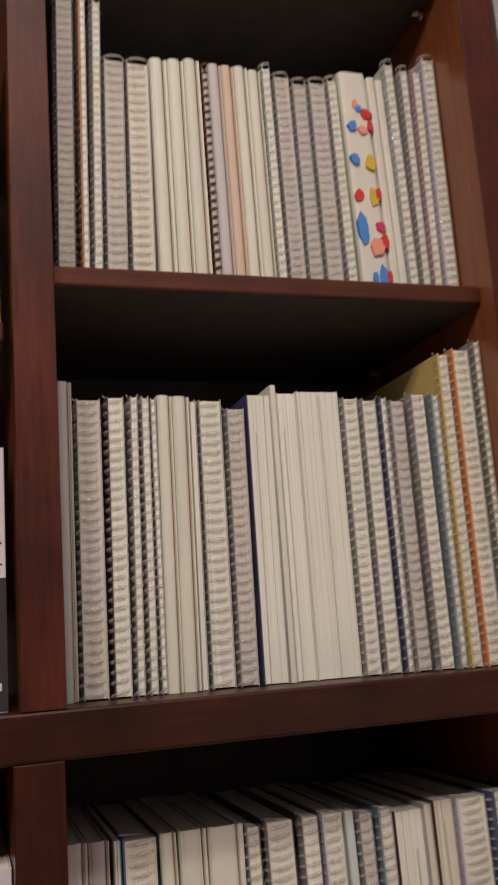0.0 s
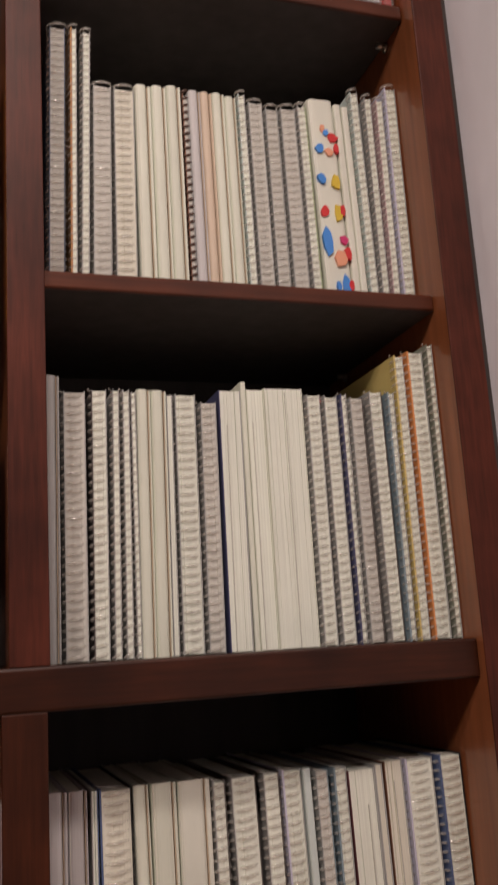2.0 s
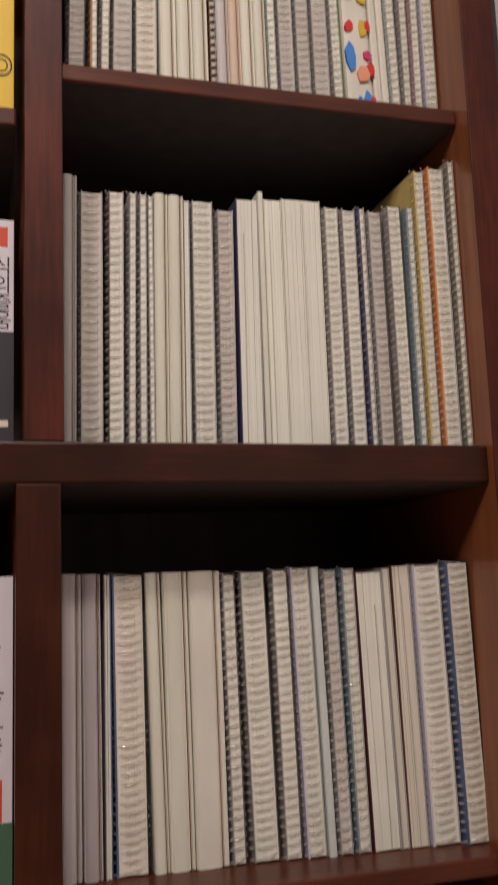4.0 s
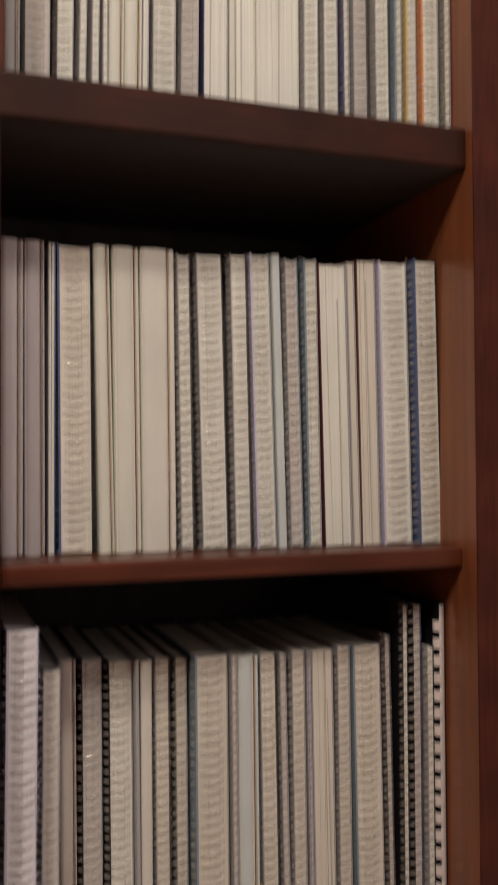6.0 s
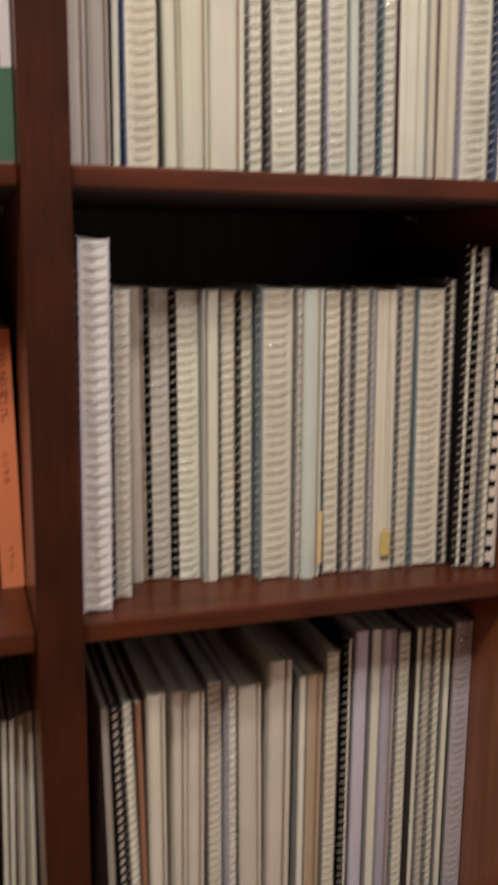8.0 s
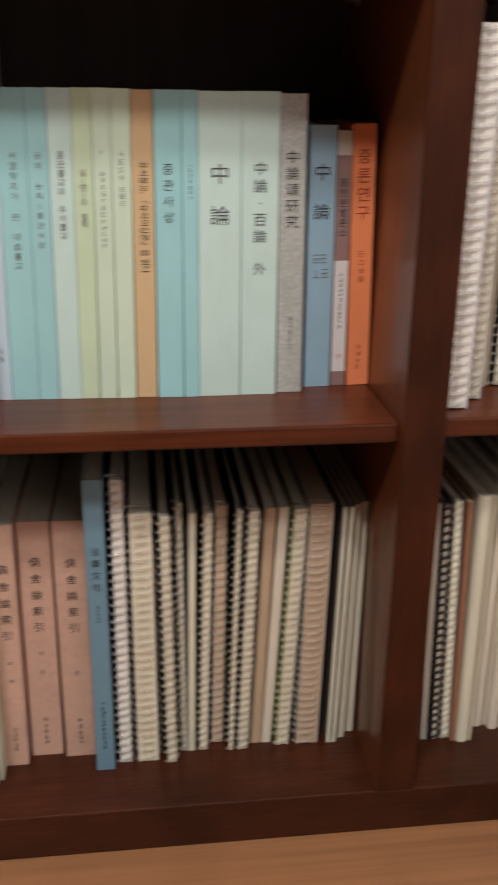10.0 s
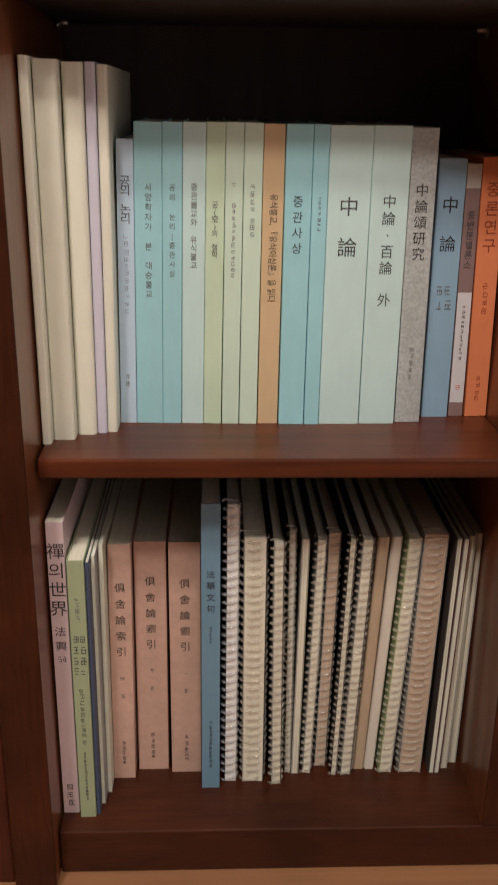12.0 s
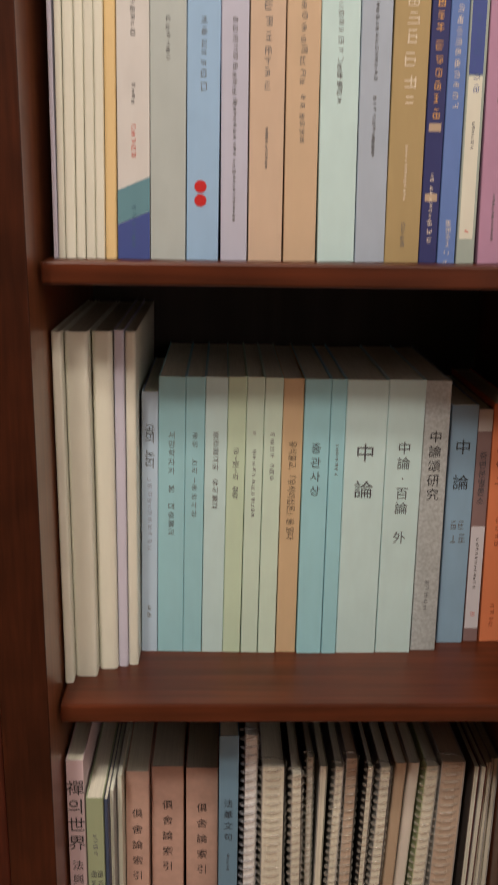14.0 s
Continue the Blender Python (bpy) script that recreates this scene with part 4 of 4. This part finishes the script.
page_edge_out(Z_R6, 0.3015, 0.0054, 0.2744, 0.0650, 0.00, "white", "dark", "grey")
ring_bound(Z_R6, 0.3085, 0.0092, 0.2758, 0.0650, 0.00, "grey", "grey", "grey")
ring_bound(Z_R6, 0.3194, 0.0088, 0.2716, 0.0650, 0.00, "white", "grey", "dark")
page_edge_out(Z_R6, 0.3304, 0.0072, 0.2709, 0.0650, 0.00, "white", "grey", "black")
ring_bound(Z_R6, 0.3397, 0.0213, 0.2772, 0.0650, 0.00, "lavgrey", "grey", "dark")
ring_bound(Z_R6, 0.3638, 0.0097, 0.2735, 0.0650, 0.00, "white", "rust", "grey")

# titles bay, row under the fixed shelf
soft_bound(Z_L4, -0.3840, 0.0030, 0.2550, 0.0300, 0.52, "lavender")
soft_bound(Z_L4, -0.3808, 0.0046, 0.2550, 0.0300, 0.99, "ivory")
soft_bound(Z_L4, -0.3760, 0.0069, 0.2550, 0.0300, 1.08, "ivory")
soft_bound(Z_L4, -0.3687, 0.0058, 0.2550, 0.0300, 1.04, "ivory")
soft_bound(Z_L4, -0.3624, 0.0062, 0.2550, 0.0300, 0.90, "ivory")
soft_bound(Z_L4, -0.3560, 0.0061, 0.2550, 0.0300, 0.88, "ivory")
soft_bound(Z_L4, -0.3495, 0.0074, 0.2550, 0.0300, 0.85, "straw")
titled(Z_L4, -0.3412, 0.0210, 0.2300, 0.0300, 0.66, "bluefoot", [("b", .03, .165, .006), ("b", .012, .11, .004), ("b", .020, .085, .005, "ink_red"), ("b", .03, .035, .005, "ink_teal")])
titled(Z_L4, -0.3197, 0.0231, 0.2300, 0.0300, 0.54, "sage", [("b", .028, .150, .005)])
titled(Z_L4, -0.2959, 0.0211, 0.2300, 0.0300, 0.42, "sky", [("b", .04, .150, .007), ("dots", .0385)])
titled(Z_L4, -0.2732, 0.0175, 0.2300, 0.0300, -0.10, "mauve", [("b", .05, .15, .006), ("b", .045, .10, .004), ("b", .03, .055, .003)])
titled(Z_L4, -0.2548, 0.0224, 0.2300, 0.0300, -0.18, "tan5", [("b", .055, .16, .008), ("b", .025, .085, .003)])
titled(Z_L4, -0.2312, 0.0214, 0.2300, 0.0300, -0.37, "brown4", [("b", .05, .16, .007), ("b", .03, .105, .006)])
titled(Z_L4, -0.2084, 0.0247, 0.2300, 0.0300, -0.80, "ice", [("b", .05, .160, .006), ("b", .02, .12, .006)])
titled(Z_L4, -0.1831, 0.0198, 0.2300, 0.0300, -0.84, "bluegrey", [("b", .045, .16, .004), ("b", .035, .105, .004), ("b", .012, .08, .003)])
titled(Z_L4, -0.1631, 0.0229, 0.2300, 0.0300, -0.55, "gold", [("b", .075, .165, .013, "ink_pale"), ("b", .036, .075, .003, "ink_pale"), ("b", .014, .026, .005)])
titled(Z_L4, -0.1399, 0.0118, 0.2300, 0.0300, -0.42, "navy5", [("b", .07, .165, .009, "ink_gold"), ("b", .034, .058, .004, "ink_pale"), ("b", .016, .028, .006, "ink_pale")])
titled(Z_L4, -0.1274, 0.0118, 0.2300, 0.0300, -0.60, "blue4", [("b", .06, .16, .007, "ink_pale"), ("b", .035, .028, .006, "ink_pale")])
titled(Z_L4, -0.1147, 0.0122, 0.2300, 0.0300, -0.78, "creamlabel", [("b", .045, .155, .007, "ink_blue"), ("b", .018, .090, .003), ("b", .003, .022, .005, "ink_red")])
titled(Z_L4, -0.1001, 0.0174, 0.2300, 0.0300, -1.45, "pink4", [("b", .05, .15, .005), ("b", .03, .045, .003)])

# titles bay, second row from the floor
soft_bound(Z_L5, -0.3906, 0.0067, 0.2720, 0.0407, 0.02, "ivory")
soft_bound(Z_L5, -0.3837, 0.0165, 0.2704, 0.0508, 0.12, "ivory")
soft_bound(Z_L5, -0.3670, 0.0148, 0.2692, 0.0625, 0.28, "ivory")
soft_bound(Z_L5, -0.3520, 0.0074, 0.2696, 0.0663, 0.38, "lavender")
soft_bound(Z_L5, -0.3444, 0.0077, 0.2681, 0.0689, 0.45, "ivory")
titled(Z_L5, -0.3362, 0.0128, 0.2188, 0.0916, 0.90, "icegrey", [("v", "공의 논리", .034, .192, .0090), ("b", .064, .151, .006, "ink_grey"), ("b", .011, .041, .006)])
titled(Z_L5, -0.3230, 0.0207, 0.2308, 0.0912, 0.85, "teal5", [("v", "서양학자가 본 대승불교", .087, .188, .0062)])
titled(Z_L5, -0.3021, 0.0148, 0.2309, 0.0908, 0.84, "teal5", [("v", "공의 논리-중관사상", .071, .188, .0054)])
titled(Z_L5, -0.2868, 0.0171, 0.2310, 0.0904, 0.78, "ice", [("v", "중관불교와 유식불교", .064, .188, .0060)])
titled(Z_L5, -0.2695, 0.0141, 0.2312, 0.0901, 0.78, "green5", [("v", "공(空)의 철학", .042, .175, .0056)])
titled(Z_L5, -0.2546, 0.0134, 0.2313, 0.0897, 0.62, "green5b", [("b", .004, .190, .005), ("b", .056, .174, .005)])
titled(Z_L5, -0.2405, 0.0140, 0.2310, 0.0894, 0.50, "green5b", [("b", .018, .188, .006), ("b", .016, .163, .006)])
titled(Z_L5, -0.2256, 0.0160, 0.2304, 0.0905, 0.33, "brown5", [("s", "유식불교, 『유식이십론』을 읽다", .0815, .181, .0070)])
titled(Z_L5, -0.2087, 0.0201, 0.2306, 0.0886, 0.17, "blue5", [("v", "중관사상", .0462, .181, .0090)])
titled(Z_L5, -0.1880, 0.0117, 0.2307, 0.0883, 0.07, "blue5", [("b", .026, .180, .0045)])
titled(Z_L5, -0.1759, 0.0322, 0.2301, 0.0893, 0.04, "ice", [("v", "中論", .0604, .1864, .0155)])
titled(Z_L5, -0.1429, 0.0285, 0.2304, 0.0901, -0.12, "ice", [("v", "中論·百論 外", .087, .1817, .0108)])
titled(Z_L5, -0.1128, 0.0205, 0.2290, 0.0940, -0.48, "speckle", [("v", "中論頌研究", .0595, .1896, .0105), ("b", .025, .063, .006)])
titled(Z_L5, -0.0880, 0.0218, 0.2069, 0.1073, -0.44, "blue5b", [("v", "中論", .0594, .1864, .0135), ("bb", .016, .110, .0125)])
titled(Z_L5, -0.0646, 0.0121, 0.2029, 0.1100, -0.75, "duo", [])
titled(Z_L5, -0.0507, 0.0182, 0.2082, 0.1096, -1.19, "orange5", [("v", "중론연구", .057, .1905, .0122, "ink_rust"), ("b", .024, .112, .007, "ink_rust"), ("b", .022, .035, .006, "ink_rust")])

# titles bay, bottom row
titled(Z_L6, -0.3903, 0.0136, 0.2765, 0.0238, 0.10, "lilac", [("v", "禪의世界", .067, .2595, .0145), ("v", "法興", .027, .187, .0095), ("bb", .008, .158, .008, "ink_mid"), ("b", .019, .031, .010, "ink")])
titled(Z_L6, -0.3752, 0.0133, 0.2467, 0.0183, 0.15, "leaf", [("b", .02, .215, .006), ("bb", .036, .180, .010, "ink_mid"), ("b", .055, .130, .006, "ink_mid"), ("b", .05, .068, .004, "ink_mid")])
soft_bound(Z_L6, -0.3616, 0.0030, 0.2436, 0.0214, 0.15, "slate")
page_edge_out(Z_L6, -0.3584, 0.0030, 0.2426, 0.0332, 0.15, "white", "white", "grey")
page_edge_out(Z_L6, -0.3552, 0.0037, 0.2455, 0.0476, 0.34, "white", "grey", "white")
titled(Z_L6, -0.3514, 0.0193, 0.2363, 0.0667, 0.58, "salmon", [("v", "俱舍論索引", .0775, .203, .0095), ("b", .005, .1095, .006, "ink_mid"), ("b", .005, .0905, .006, "ink_mid"), ("b", .026, .041, .006, "ink")])
titled(Z_L6, -0.3299, 0.0273, 0.2331, 0.0781, 0.33, "salmon", [("v", "俱舍論索引", .0775, .203, .0095), ("b", .005, .1095, .006, "ink_mid"), ("b", .005, .0905, .006, "ink_mid"), ("b", .026, .041, .006, "ink")])
titled(Z_L6, -0.2993, 0.0270, 0.2347, 0.0739, 0.01, "salmon", [("v", "俱舍論索引", .0775, .203, .0095), ("b", .005, .1095, .006, "ink_mid"), ("b", .005, .0905, .006, "ink_mid"), ("b", .026, .041, .006, "ink")])
titled(Z_L6, -0.2718, 0.0159, 0.2789, 0.0523, 0.06, "steel", [("v", "法華文句", .043, .221, .0078), ("b", .016, .167, .004, "ink_mid"), ("b", .049, .072, .0045, "ink")])
ring_bound(Z_L6, -0.2533, 0.0128, 0.2761, 0.0585, 0.20, "bright", "black", "grey")
ring_bound(Z_L6, -0.2360, 0.0211, 0.2465, 0.0577, -0.20, "cream", "grey", "black")
ring_bound(Z_L6, -0.2098, 0.0098, 0.2429, 0.0539, -0.65, "cream", "grey", "dark")
ring_bound(Z_L6, -0.1983, 0.0078, 0.2485, 0.0689, -0.45, "grey", "moss", "moss")
page_edge_out(Z_L6, -0.1903, 0.0066, 0.2393, 0.0686, 0.65, "cream", "grey", "moss")
ring_bound(Z_L6, -0.1821, 0.0097, 0.2398, 0.0683, 1.35, "cream", "grey", "grey")
ring_bound(Z_L6, -0.1685, 0.0117, 0.2417, 0.0772, 0.91, "brownpaper", "grey", "dark")
ring_bound(Z_L6, -0.1565, 0.0076, 0.2420, 0.0650, 1.54, "cream", "black", "dark")
ring_bound(Z_L6, -0.1481, 0.0133, 0.2405, 0.0646, 1.95, "cream", "grey", "dark")
soft_bound(Z_L6, -0.1331, 0.0104, 0.2383, 0.0743, 2.34, "tan2")
soft_bound(Z_L6, -0.1225, 0.0092, 0.2389, 0.0740, 2.72, "cream")
ring_bound(Z_L6, -0.1124, 0.0145, 0.2403, 0.0671, 2.69, "cream", "lime", "grey")
ring_bound(Z_L6, -0.0921, 0.0213, 0.2440, 0.0663, 1.39, "brownpaper", "grey", "grey")
page_edge_out(Z_L6, -0.0638, 0.0052, 0.2398, 0.0671, 1.26, "white", "dark", "maroon")
page_edge_out(Z_L6, -0.0584, 0.0047, 0.2398, 0.0669, 1.48, "white", "grey", "maroon")
page_edge_out(Z_L6, -0.0517, 0.0066, 0.2395, 0.0730, 1.04, "cream", "grey", "grey")
page_edge_out(Z_L6, -0.0429, 0.0078, 0.2384, 0.0807, 0.56, "cream", "grey", "grey")

slips()
top_shelf_things()
